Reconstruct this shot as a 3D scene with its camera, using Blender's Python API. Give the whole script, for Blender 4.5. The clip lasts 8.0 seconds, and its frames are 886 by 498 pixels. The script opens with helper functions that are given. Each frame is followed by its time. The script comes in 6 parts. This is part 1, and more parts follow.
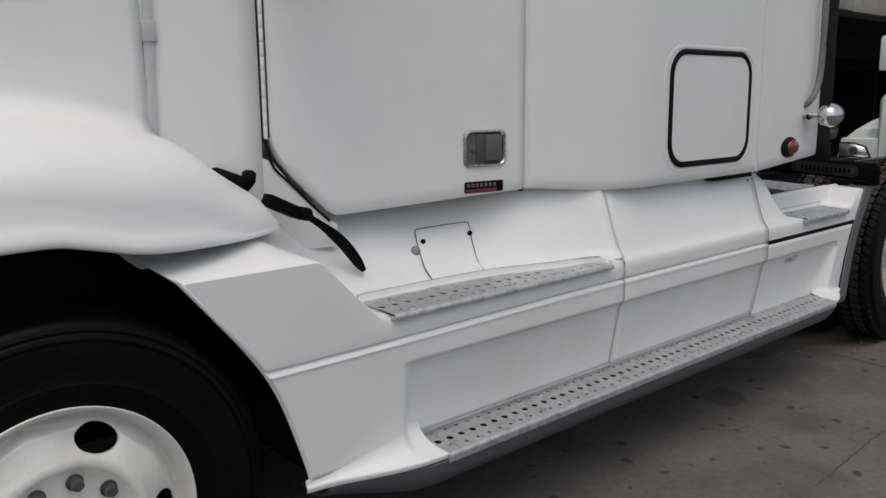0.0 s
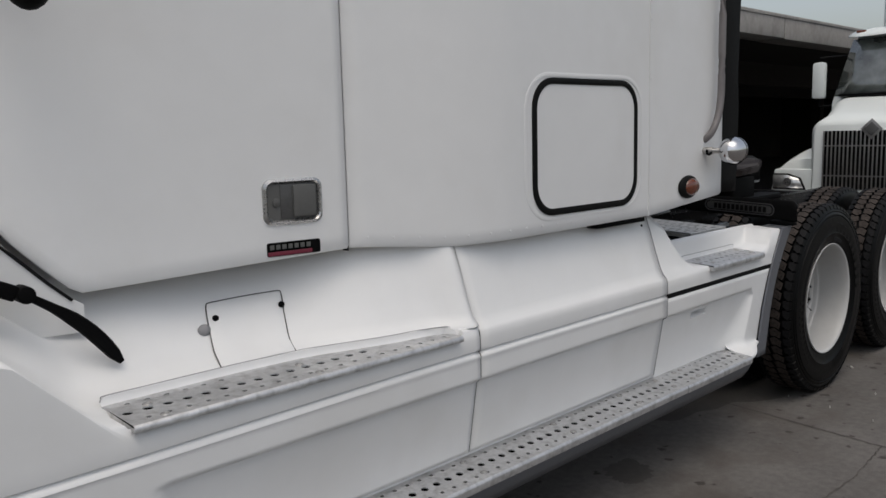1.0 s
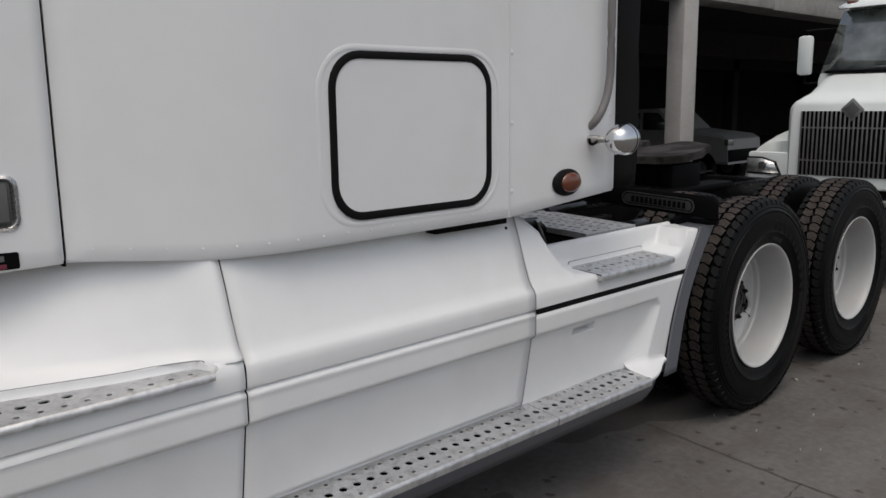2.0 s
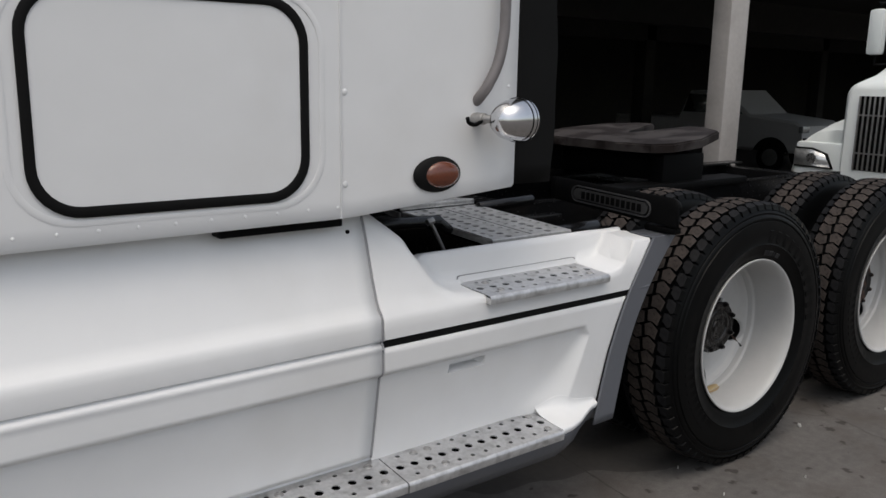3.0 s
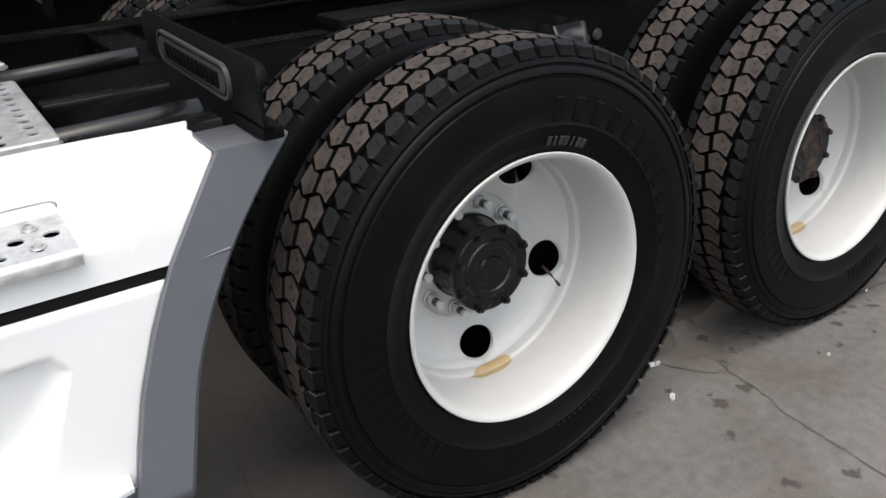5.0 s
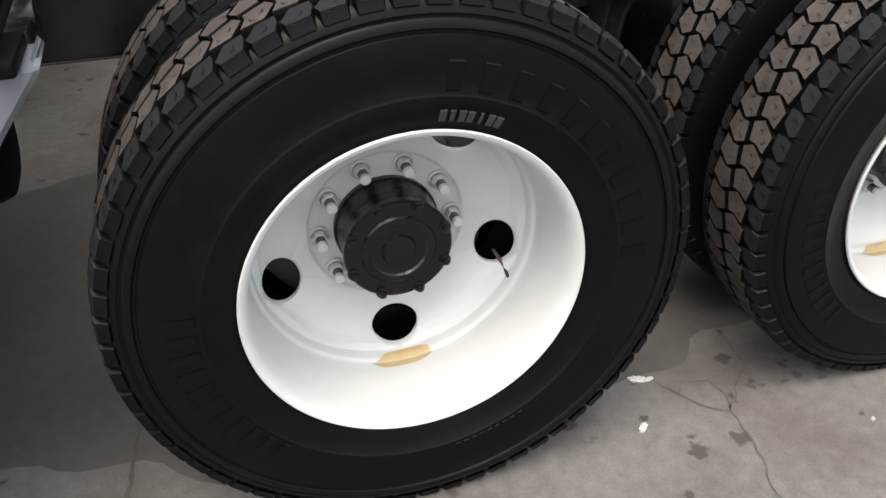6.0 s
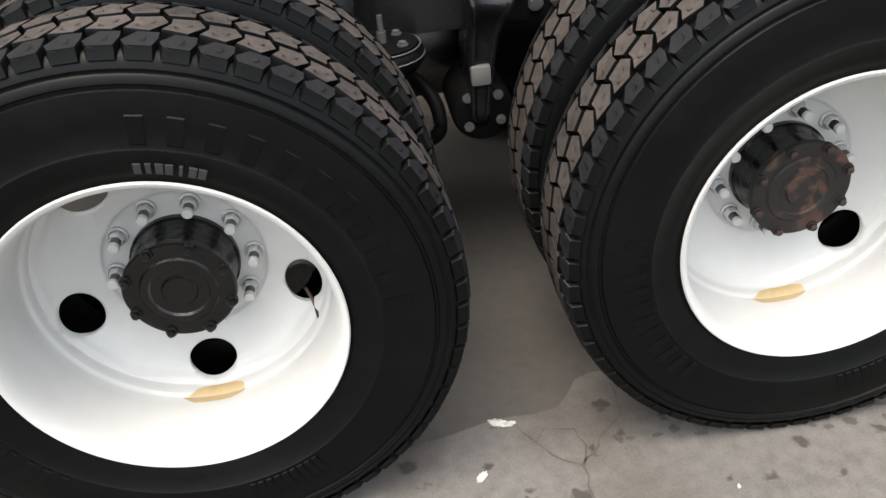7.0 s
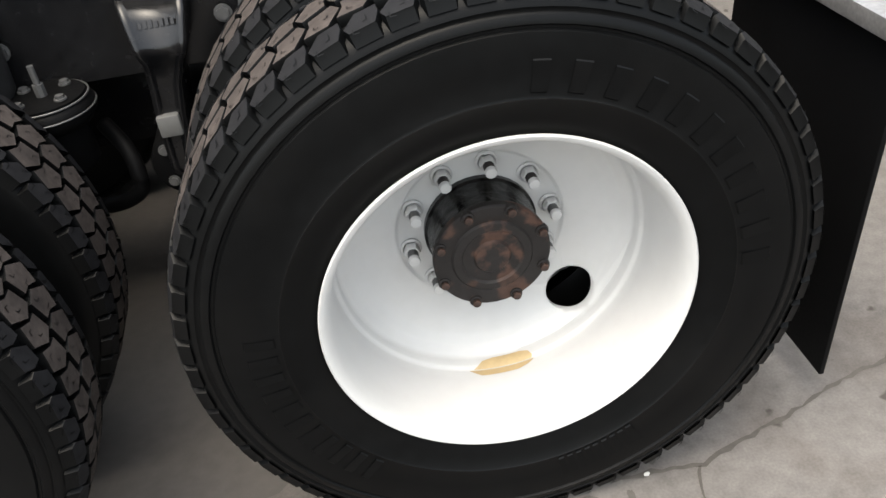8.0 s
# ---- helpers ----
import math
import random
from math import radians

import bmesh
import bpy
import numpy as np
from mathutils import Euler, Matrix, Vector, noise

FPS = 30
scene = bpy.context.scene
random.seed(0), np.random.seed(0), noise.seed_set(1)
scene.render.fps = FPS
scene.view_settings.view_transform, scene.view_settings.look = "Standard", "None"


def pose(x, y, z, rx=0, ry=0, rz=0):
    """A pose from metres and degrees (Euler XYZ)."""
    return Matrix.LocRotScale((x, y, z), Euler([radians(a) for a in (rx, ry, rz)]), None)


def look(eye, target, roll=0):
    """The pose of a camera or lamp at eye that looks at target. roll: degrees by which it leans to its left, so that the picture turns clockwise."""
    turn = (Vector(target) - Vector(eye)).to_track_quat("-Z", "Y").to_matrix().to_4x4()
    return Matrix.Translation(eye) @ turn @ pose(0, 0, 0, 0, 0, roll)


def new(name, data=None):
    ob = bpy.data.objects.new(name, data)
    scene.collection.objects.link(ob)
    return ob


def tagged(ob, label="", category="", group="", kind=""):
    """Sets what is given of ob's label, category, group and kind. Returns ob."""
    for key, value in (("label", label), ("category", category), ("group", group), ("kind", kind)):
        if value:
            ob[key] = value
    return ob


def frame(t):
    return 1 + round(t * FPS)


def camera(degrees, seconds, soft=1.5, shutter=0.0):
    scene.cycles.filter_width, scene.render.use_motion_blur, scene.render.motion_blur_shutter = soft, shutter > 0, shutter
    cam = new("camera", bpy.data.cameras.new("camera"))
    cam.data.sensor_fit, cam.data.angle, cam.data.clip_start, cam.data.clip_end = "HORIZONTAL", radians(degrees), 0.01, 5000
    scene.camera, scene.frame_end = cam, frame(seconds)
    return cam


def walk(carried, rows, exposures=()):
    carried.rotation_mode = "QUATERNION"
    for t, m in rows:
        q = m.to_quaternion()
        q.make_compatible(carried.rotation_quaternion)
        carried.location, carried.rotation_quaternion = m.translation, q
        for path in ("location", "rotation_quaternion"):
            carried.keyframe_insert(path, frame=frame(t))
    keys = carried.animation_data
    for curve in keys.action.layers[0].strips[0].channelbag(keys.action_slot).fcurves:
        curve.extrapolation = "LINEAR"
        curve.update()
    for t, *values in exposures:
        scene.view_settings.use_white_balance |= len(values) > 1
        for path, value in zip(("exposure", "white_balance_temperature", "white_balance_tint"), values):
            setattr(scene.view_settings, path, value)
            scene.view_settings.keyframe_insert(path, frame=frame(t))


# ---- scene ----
import collections

cam = camera(57.0, 8.0)
# seconds, x, y, z, yaw, pitch, roll
ROWS = [
    (0, -0.643, -0.422, 1.594, -41.81, -10.40, -0.58),
    (0.5, -0.303, -0.309, 1.615, -43.21, -8.81, 0.65),
    (1, 0.108, -0.341, 1.609, -44.23, -8.16, -1.50),
    (1.5, 0.526, -0.457, 1.618, -44.11, -8.21, -0.91),
    (2.8, 1.869, -0.375, 1.668, -38.30, -12.83, 0.51),
    (3, 2.077, -0.361, 1.608, -37.01, -11.87, 0.95),
    (3.5, 2.578, -0.208, 1.567, -34.61, -15.37, -1.50),
    (4, 3.102, -0.101, 1.551, -28.01, -17.75, -0.85),
    (4.5, 3.567, 0.101, 1.494, -28.33, -21.63, -1.42),
    (5, 4.038, 0.198, 1.461, -32.45, -25.10, -3.30),
    (5.2, 4.217, 0.214, 1.460, -30.06, -26.88, -2.13),
    (6.3, 4.967, 0.326, 1.467, -12.07, -34.22, -0.51),
    (6.5, 5.103, 0.318, 1.468, -9.13, -34.02, -1.09),
    (7, 5.501, 0.265, 1.499, -5.14, -33.89, -5.47),
    (7.5, 5.849, 0.383, 1.493, -7.31, -36.21, -3.43),
    (8, 6.202, 0.472, 1.477, -5.63, -35.85, -7.85),
]
EXPOSURES = [(0, 0.89, 6830, 8), (1.5, 0.95, 6830, 8), (3.0, 1.15, 6830, 8), (4.0, 1.36, 6830, 8), (4.5, 1.54, 6850, 8), (5.0, 2.26, 6820, 7), (5.2, 2.44, 6850, 7), (6.3, 2.88, 7000, 6), (8.0, 2.98, 7050, 6)]
walk(cam, [(t, pose(x, y, z, 0, 0, yaw) @ pose(0, 0, 0, 90 + pitch) @ pose(0, 0, 0, 0, 0, roll)) for t, x, y, z, yaw, pitch, roll in ROWS],
     exposures=EXPOSURES)

# ---- light: a bright hazy sky, the sun behind thin cloud ----
world = bpy.data.worlds.new("sky")
scene.world = world
world.use_nodes = True
wn = world.node_tree.nodes
sky = wn.new("ShaderNodeTexSky")
sky.sky_type = "NISHITA"
sky.sun_disc = False
sky.sun_elevation, sky.sun_rotation = radians(70), radians(220)
sky.air_density, sky.dust_density = 1.0, 4.0
wn["Background"].inputs["Strength"].default_value = 0.083
cloud = wn.new("ShaderNodeHueSaturation")
cloud.inputs["Saturation"].default_value = 0.62
world.node_tree.links.new(sky.outputs["Color"], cloud.inputs["Color"])
world.node_tree.links.new(cloud.outputs["Color"], wn["Background"].inputs["Color"])
sun = new("sun", bpy.data.lights.new("sun", "SUN"))
sun.data.energy, sun.data.angle, sun.data.color = 0.17, radians(60), (1.0, 0.98, 0.95)
sun.matrix_basis = look((0, 0, 0), (0.06, 0.26, -0.96))


# ---- materials ----
def material(name, base, rough=0.5, metal=0.0, vary=0.12, scales=(3.0, 40.0), bump=0.1, depth=0.002, coat=0.0,
             stain=None, stain_amount=0.0, stain_scale=2.0, stain_edge=(0.5, 0.72), spec=0.5, rough_vary=0.1):
    m = bpy.data.materials.new(name)
    m.use_nodes = True
    n, l = m.node_tree.nodes, m.node_tree.links
    b = n["Principled BSDF"]
    at = n.new("ShaderNodeTexCoord")

    def noise_at(scale, detail=5.0):
        t = n.new("ShaderNodeTexNoise")
        t.inputs["Scale"].default_value, t.inputs["Detail"].default_value = scale, detail
        l.new(at.outputs["Object"], t.inputs["Vector"])
        return t.outputs["Fac"]

    big, small = noise_at(scales[0]), noise_at(scales[1])
    add = n.new("ShaderNodeMath")
    add.operation = "ADD"
    l.new(big, add.inputs[0]), l.new(small, add.inputs[1])
    ramp = n.new("ShaderNodeMapRange")
    ramp.inputs["From Min"].default_value, ramp.inputs["From Max"].default_value = 0.6, 1.4
    ramp.inputs["To Min"].default_value, ramp.inputs["To Max"].default_value = 1 - vary, 1 + vary
    l.new(add.outputs[0], ramp.inputs["Value"])
    tint = n.new("ShaderNodeMix")
    tint.data_type, tint.blend_type = "RGBA", "MULTIPLY"
    tint.inputs["Factor"].default_value = 1.0
    tint.inputs["A"].default_value = (*base, 1)
    l.new(ramp.outputs[0], tint.inputs["B"])
    colour = tint.outputs["Result"]
    if stain:
        s = noise_at(stain_scale, 8.0)
        cut = n.new("ShaderNodeMapRange")
        cut.inputs["From Min"].default_value, cut.inputs["From Max"].default_value = stain_edge
        cut.inputs["To Max"].default_value = stain_amount
        l.new(s, cut.inputs["Value"])
        mix = n.new("ShaderNodeMix")
        mix.data_type = "RGBA"
        l.new(cut.outputs[0], mix.inputs["Factor"])
        l.new(colour, mix.inputs["A"])
        mix.inputs["B"].default_value = (*stain, 1)
        colour = mix.outputs["Result"]
    l.new(colour, b.inputs["Base Color"])
    rr = n.new("ShaderNodeMapRange")
    rr.inputs["To Min"].default_value, rr.inputs["To Max"].default_value = max(0.02, rough - rough_vary), min(1, rough + rough_vary)
    l.new(small, rr.inputs["Value"])
    l.new(rr.outputs[0], b.inputs["Roughness"])
    b.inputs["Metallic"].default_value = metal
    b.inputs["Coat Weight"].default_value = coat
    b.inputs["Coat Roughness"].default_value = 0.08
    b.inputs["Specular IOR Level"].default_value = spec
    if bump:
        bp = n.new("ShaderNodeBump")
        bp.inputs["Strength"].default_value, bp.inputs["Distance"].default_value = bump, depth
        l.new(small, bp.inputs["Height"])
        l.new(bp.outputs["Normal"], b.inputs["Normal"])
    return m


def concrete_ground():
    m = material("yard_concrete", (0.116, 0.1085, 0.103), 0.85, vary=0.30, scales=(1.9, 26.0), bump=0.40, depth=0.004,
                 stain=(0.075, 0.064, 0.056), stain_amount=0.8, stain_scale=2.6, spec=0.25)
    n, l = m.node_tree.nodes, m.node_tree.links
    b = n["Principled BSDF"]
    at = n.new("ShaderNodeTexCoord")
    old = b.inputs["Base Color"].links[0].from_socket
    # fine grit
    grit = n.new("ShaderNodeTexNoise")
    grit.inputs["Scale"].default_value, grit.inputs["Detail"].default_value = 160.0, 3.0
    l.new(at.outputs["Object"], grit.inputs["Vector"])
    fine = n.new("ShaderNodeMapRange")
    fine.inputs["From Min"].default_value, fine.inputs["From Max"].default_value = 0.35, 0.65
    fine.inputs["To Min"].default_value, fine.inputs["To Max"].default_value = 0.92, 1.08
    l.new(grit.outputs["Fac"], fine.inputs["Value"])
    speck = n.new("ShaderNodeMix")
    speck.data_type, speck.blend_type = "RGBA", "MULTIPLY"
    speck.inputs["Factor"].default_value = 1.0
    l.new(old, speck.inputs["A"])
    l.new(fine.outputs[0], speck.inputs["B"])
    old = speck.outputs["Result"]
    # scattered dark drips and gum spots
    v = n.new("ShaderNodeTexVoronoi")
    v.inputs["Scale"].default_value = 8.5
    v.inputs["Randomness"].default_value = 1.0
    warp = n.new("ShaderNodeTexNoise")
    warp.inputs["Scale"].default_value = 25.0
    off = n.new("ShaderNodeMix")
    off.data_type = "RGBA"
    off.inputs["Factor"].default_value = 0.06
    l.new(at.outputs["Object"], warp.inputs["Vector"])
    l.new(at.outputs["Object"], off.inputs["A"])
    l.new(warp.outputs["Color"], off.inputs["B"])
    l.new(off.outputs["Result"], v.inputs["Vector"])
    part_of = n.new("ShaderNodeSeparateColor")
    l.new(v.outputs["Color"], part_of.inputs["Color"])
    shrink = n.new("ShaderNodeMath")
    shrink.operation = "MULTIPLY_ADD"
    shrink.inputs[1].default_value = 0.165
    l.new(part_of.outputs["Red"], shrink.inputs[0])
    l.new(v.outputs["Distance"], shrink.inputs[2])
    spot = n.new("ShaderNodeMapRange")
    spot.inputs["From Min"].default_value, spot.inputs["From Max"].default_value = 0.25, 0.17
    spot.inputs["To Max"].default_value = 0.85
    l.new(shrink.outputs[0], spot.inputs["Value"])
    mix = n.new("ShaderNodeMix")
    mix.data_type = "RGBA"
    l.new(spot.outputs[0], mix.inputs["Factor"])
    l.new(old, mix.inputs["A"])
    mix.inputs["B"].default_value = (0.040, 0.034, 0.031, 1)
    l.new(mix.outputs["Result"], b.inputs["Base Color"])
    return m


WHITE = material("white_paint", (0.74, 0.745, 0.75), 0.40, vary=0.025, scales=(1.2, 9.0), bump=0.02, coat=0.12, rough_vary=0.06,
                 stain=(0.62, 0.61, 0.59), stain_amount=0.35, stain_scale=2.3)
PALE_WHITE = material("greenish_white_paint", (0.70, 0.735, 0.72), 0.42, vary=0.03, scales=(1.2, 9.0), bump=0.02, coat=0.1)
RIM_WHITE = material("wheel_white_paint", (0.455, 0.455, 0.45), 0.42, vary=0.04, scales=(4.0, 30.0), bump=0.04, coat=0.1)
SILVER = material("silver_wheel_paint", (0.72, 0.72, 0.70), 0.38, metal=0.12, vary=0.07, scales=(5.0, 60.0), bump=0.05,
                  stain=(0.30, 0.24, 0.19), stain_amount=0.25, stain_scale=9.0)
GREY = material("grey_trim_paint", (0.110, 0.117, 0.133), 0.42, vary=0.06, scales=(3.0, 35.0), bump=0.04, coat=0.15)
ALU = material("worn_aluminium", (0.58, 0.58, 0.585), 0.44, metal=0.8, vary=0.2, scales=(9.0, 70.0), bump=0.2, depth=0.001,
               stain=(0.22, 0.215, 0.21), stain_amount=0.5, stain_scale=30.0, rough_vary=0.15)
DIRTY_ALU = material("dirty_aluminium", (0.50, 0.495, 0.485), 0.5, metal=0.55, vary=0.3, scales=(7.0, 60.0), bump=0.25, depth=0.001,
                     stain=(0.12, 0.118, 0.115), stain_amount=0.6, stain_scale=16.0)
RUBBER = material("tyre_rubber", (0.0024, 0.0026, 0.0028), 0.38, vary=0.25, scales=(6.0, 45.0), bump=0.10, depth=0.001, spec=0.10,
                  stain=(0.0055, 0.0053, 0.0052), stain_amount=0.45, stain_scale=5.0)
TREAD = material("dusty_tread_rubber", (0.054, 0.0455, 0.0415), 0.85, vary=0.4, scales=(14.0, 90.0), bump=0.25, spec=0.08,
                 stain=(0.019, 0.0175, 0.017), stain_amount=0.6, stain_scale=12.0)
SHOULDER = material("worn_shoulder_rubber", (0.013, 0.013, 0.014), 0.6, vary=0.35, scales=(12.0, 80.0), bump=0.2, spec=0.06)
BLACK = material("black_chassis_paint", (0.0065, 0.0065, 0.007), 0.24, vary=0.3, scales=(4.0, 50.0), bump=0.1, spec=0.36,
                 stain=(0.016, 0.014, 0.012), stain_amount=0.4, stain_scale=6.0)
DUSTY = material("dusty_black_casting", (0.020, 0.020, 0.0205), 0.45, vary=0.35, scales=(5.0, 60.0), bump=0.25, spec=0.35)
PLASTIC = material("black_plastic", (0.0030, 0.0030, 0.0032), 0.55, vary=0.2, scales=(8.0, 120.0), bump=0.08, spec=0.07)
GASKET = material("black_rubber_seal", (0.006, 0.006, 0.006), 0.62, vary=0.2, scales=(5.0, 60.0), bump=0.05, spec=0.12)
SEAL_GREY = material("grey_rubber_seal", (0.47, 0.475, 0.485), 0.6, vary=0.08, scales=(5.0, 50.0), bump=0.05)
BEZEL = material("dull_chrome", (0.42, 0.42, 0.42), 0.28, metal=0.9, vary=0.1, scales=(12.0, 90.0), bump=0.03)
CHROME = material("chrome", (0.66, 0.66, 0.67), 0.16, metal=1.0, vary=0.04, bump=0.0, rough_vary=0.05)
STEEL = material("bare_steel", (0.42, 0.41, 0.40), 0.4, metal=0.8, vary=0.25, scales=(20.0, 120.0), bump=0.1)
RUST = material("rusty_cast_steel", (0.058, 0.029, 0.020), 0.65, metal=0.2, vary=0.45, scales=(10.0, 60.0), bump=0.5,
                stain=(0.006, 0.0055, 0.0055), stain_amount=0.95, stain_scale=16.0, stain_edge=(0.41, 0.48))
GREASE = material("greasy_black_hub", (0.0028, 0.0026, 0.0026), 0.20, vary=0.3, scales=(10.0, 34.0), bump=0.75, depth=0.006,
                  stain=(0.007, 0.005, 0.0045), stain_amount=0.3, stain_scale=20.0, spec=0.42)
AMBER = material("amber_lens", (0.13, 0.036, 0.017), 0.2, vary=0.15, scales=(30.0, 160.0), bump=0.3, coat=0.5)
STICKER = material("tan_paper_sticker", (0.37, 0.27, 0.135), 0.6, vary=0.15, scales=(25.0, 120.0), bump=0.1)
STUD_STEEL = material("dark_stud_steel", (0.10, 0.10, 0.10), 0.45, metal=0.5, vary=0.2, scales=(20.0, 120.0), bump=0.1)
STAIN_SHADE = material("stain_and_shade", (0.070, 0.0645, 0.060), 0.75, vary=0.22, scales=(1.5, 26.0), bump=0.3, depth=0.003, spec=0.25)
LITTER = material("crumpled_white_paper", (0.46, 0.455, 0.43), 0.8, vary=0.15, scales=(30.0, 150.0), bump=0.2)
DARKGAP = material("dark_gap", (0.005, 0.005, 0.005), 0.9, vary=0.1, bump=0.0, spec=0.05)
GROUND = concrete_ground()
CRACK = material("crack_dirt", (0.064, 0.058, 0.052), 0.95, vary=0.3, scales=(5.0, 60.0), bump=0.3)
FACADE = material("weathered_concrete", (0.33, 0.315, 0.30), 0.9, vary=0.2, scales=(0.9, 14.0), bump=0.25,
                  stain=(0.17, 0.155, 0.14), stain_amount=0.6, stain_scale=2.2, spec=0.2)
COLUMN = material("painted_column", (0.42, 0.40, 0.385), 0.75, vary=0.1, scales=(1.5, 25.0), bump=0.1,
                  stain=(0.27, 0.25, 0.235), stain_amount=0.5, stain_scale=3.0, spec=0.3)
# near-black base colour holds the shade inside the workshop
INTERIOR_SHADE = material("shaded_interior", (0.036, 0.034, 0.032), 0.9, vary=0.3, scales=(0.6, 9.0), bump=0.15, spec=0.2)
LAMP_GLASS = material("headlamp_lens", (0.45, 0.46, 0.46), 0.16, metal=0.55, vary=0.3, scales=(9.0, 30.0), bump=0.5, depth=0.01, coat=0.7)
# blotches in the base colour stand in for reflected sky and trees
SCREEN_REFLECTED = material("glass_painted_reflections", (0.085, 0.095, 0.09), 0.04, vary=0.9, scales=(2.4, 7.0), bump=0.0, spec=1.0, coat=1.0, rough_vary=0.02)
CHALK = material("chalk_marking", (0.020, 0.020, 0.021), 0.9, vary=0.5, scales=(20.0, 160.0), bump=0.2)
CUP = material("dull_cast_metal", (0.11, 0.11, 0.107), 0.5, metal=0.15, vary=0.1, scales=(15.0, 80.0), bump=0.06)
# floor colour darkened to stand for the unlit interior
FLOOR_SHADE = material("shaded_workshop_floor", (0.035, 0.032, 0.029), 0.7, vary=0.3, scales=(0.8, 12.0), bump=0.15)
PIPE_GREY = material("grey_panel_bead", (0.26, 0.26, 0.27), 0.6, vary=0.08, scales=(5.0, 50.0), bump=0.05)
RED = material("red_badge_paint", (0.15, 0.02, 0.038), 0.4, vary=0.1, bump=0.0)


# ---- mesh helpers ----
def mesh_of(name, verts, faces, mats, index=None, angle=32.0, smooth=True):
    me = bpy.data.meshes.new(name)
    me.from_pydata([tuple(v) for v in verts], [], faces)
    for m in mats if isinstance(mats, (list, tuple)) else [mats]:
        me.materials.append(m)
    bm = bmesh.new()
    bm.from_mesh(me)
    if index is not None:
        bm.faces.ensure_lookup_table()
        for f, k in zip(bm.faces, index):
            f.material_index = k
    soften(bm, angle, smooth)
    bm.to_mesh(me)
    bm.free()
    return me


def soften(bm, angle=32.0, smooth=True):
    for f in bm.faces:
        f.smooth = smooth
    for e in bm.edges:
        e.smooth = not (len(e.link_faces) == 2 and e.calc_face_angle(0) > radians(angle))


def child(name, me, parent, label="", at=None):
    ob = new(name, me)
    ob.parent = parent
    if at is not None:
        ob.matrix_basis = at
    return tagged(ob, label)


def part(name, bm, mat, parent, label="", at=None, angle=32.0):
    soften(bm, angle)
    me = bpy.data.meshes.new(name)
    bm.to_mesh(me)
    bm.free()
    for m in mat if isinstance(mat, (list, tuple)) else [mat]:
        me.materials.append(m)
    return child(name, me, parent, label, at)


def thick(ob, t, facing=(0.0, -1.0, 0.35), crisp=False):
    """Gives a sheet thickness behind its outer face, which looks towards facing. crisp: its border is a hard edge."""
    me = ob.data
    if crisp:
        count = collections.Counter(tuple(sorted(k)) for p in me.polygons for k in p.edge_keys)
        for e in me.edges:
            if count[tuple(sorted(e.vertices))] == 1:
                e.use_edge_sharp = True
    if sum(p.area * p.normal.dot(facing) for p in me.polygons) < 0:
        me.flip_normals()
    mod = ob.modifiers.new("thickness", "SOLIDIFY")
    mod.thickness, mod.offset = abs(t), -1.0
    return ob


def root(name, x, y, label, category, z=0.0, group=""):
    ob = new(name)
    ob.empty_display_size = 0.2
    return tagged(ob, label, category, group)


def box(bm, x0, x1, y0, y1, z0, z1, bevel=0.0, m=None):
    made = bmesh.ops.create_cube(bm, size=1.0)["verts"]
    mat4 = Matrix.Translation(((x0 + x1) / 2, (y0 + y1) / 2, (z0 + z1) / 2)) @ Matrix.Diagonal((x1 - x0, y1 - y0, z1 - z0, 1))
    bmesh.ops.transform(bm, matrix=(m @ mat4) if m else mat4, verts=made)
    if bevel:
        edges = list({e for v in made for e in v.link_edges})
        bmesh.ops.bevel(bm, geom=edges, offset=bevel, segments=2, profile=0.6, affect="EDGES")
    return bm


def tube(bm, a, b, r, seg=16, r2=None, bevel=0.0):
    a, b = Vector(a), Vector(b)
    d = b - a
    made = bmesh.ops.create_cone(bm, cap_ends=True, segments=seg, radius1=r, radius2=r if r2 is None else r2, depth=d.length)["verts"]
    m = Matrix.Translation((a + b) / 2) @ d.to_track_quat("Z", "Y").to_matrix().to_4x4()
    bmesh.ops.transform(bm, matrix=m, verts=made)
    if bevel:
        caps = [e for e in {e for v in made for e in v.link_edges} if any(len(f.verts) > 4 for f in e.link_faces)]
        bmesh.ops.bevel(bm, geom=caps, offset=bevel, segments=2, profile=0.5, affect="EDGES")
    return bm


def sweep(bm, points, r, seg=10):
    """A round tube along points, rounded between them."""
    pts = [Vector(p) for p in points]
    path = []
    for k in range(len(pts) - 1):
        p0, p1, p2, p3 = pts[max(k - 1, 0)], pts[k], pts[k + 1], pts[min(k + 2, len(pts) - 1)]
        for s in range(6):
            t = s / 6
            path.append(0.5 * ((2 * p1) + (p2 - p0) * t + (2 * p0 - 5 * p1 + 4 * p2 - p3) * t * t + (3 * p1 - p0 - 3 * p2 + p3) * t ** 3))
    path.append(pts[-1])
    rings = []
    for k, p in enumerate(path):
        d = (path[min(k + 1, len(path) - 1)] - path[max(k - 1, 0)]).normalized()
        m = d.to_track_quat("Z", "Y").to_matrix()
        rings.append([bm.verts.new(p + m @ Vector((r * math.cos(a), r * math.sin(a), 0))) for a in [2 * math.pi * j / seg for j in range(seg)]])
    for a, b in zip(rings, rings[1:]):
        for j in range(seg):
            bm.faces.new((a[j], a[(j + 1) % seg], b[(j + 1) % seg], b[j]))
    bm.faces.new(rings[0][::-1]), bm.faces.new(rings[-1])
    return bm


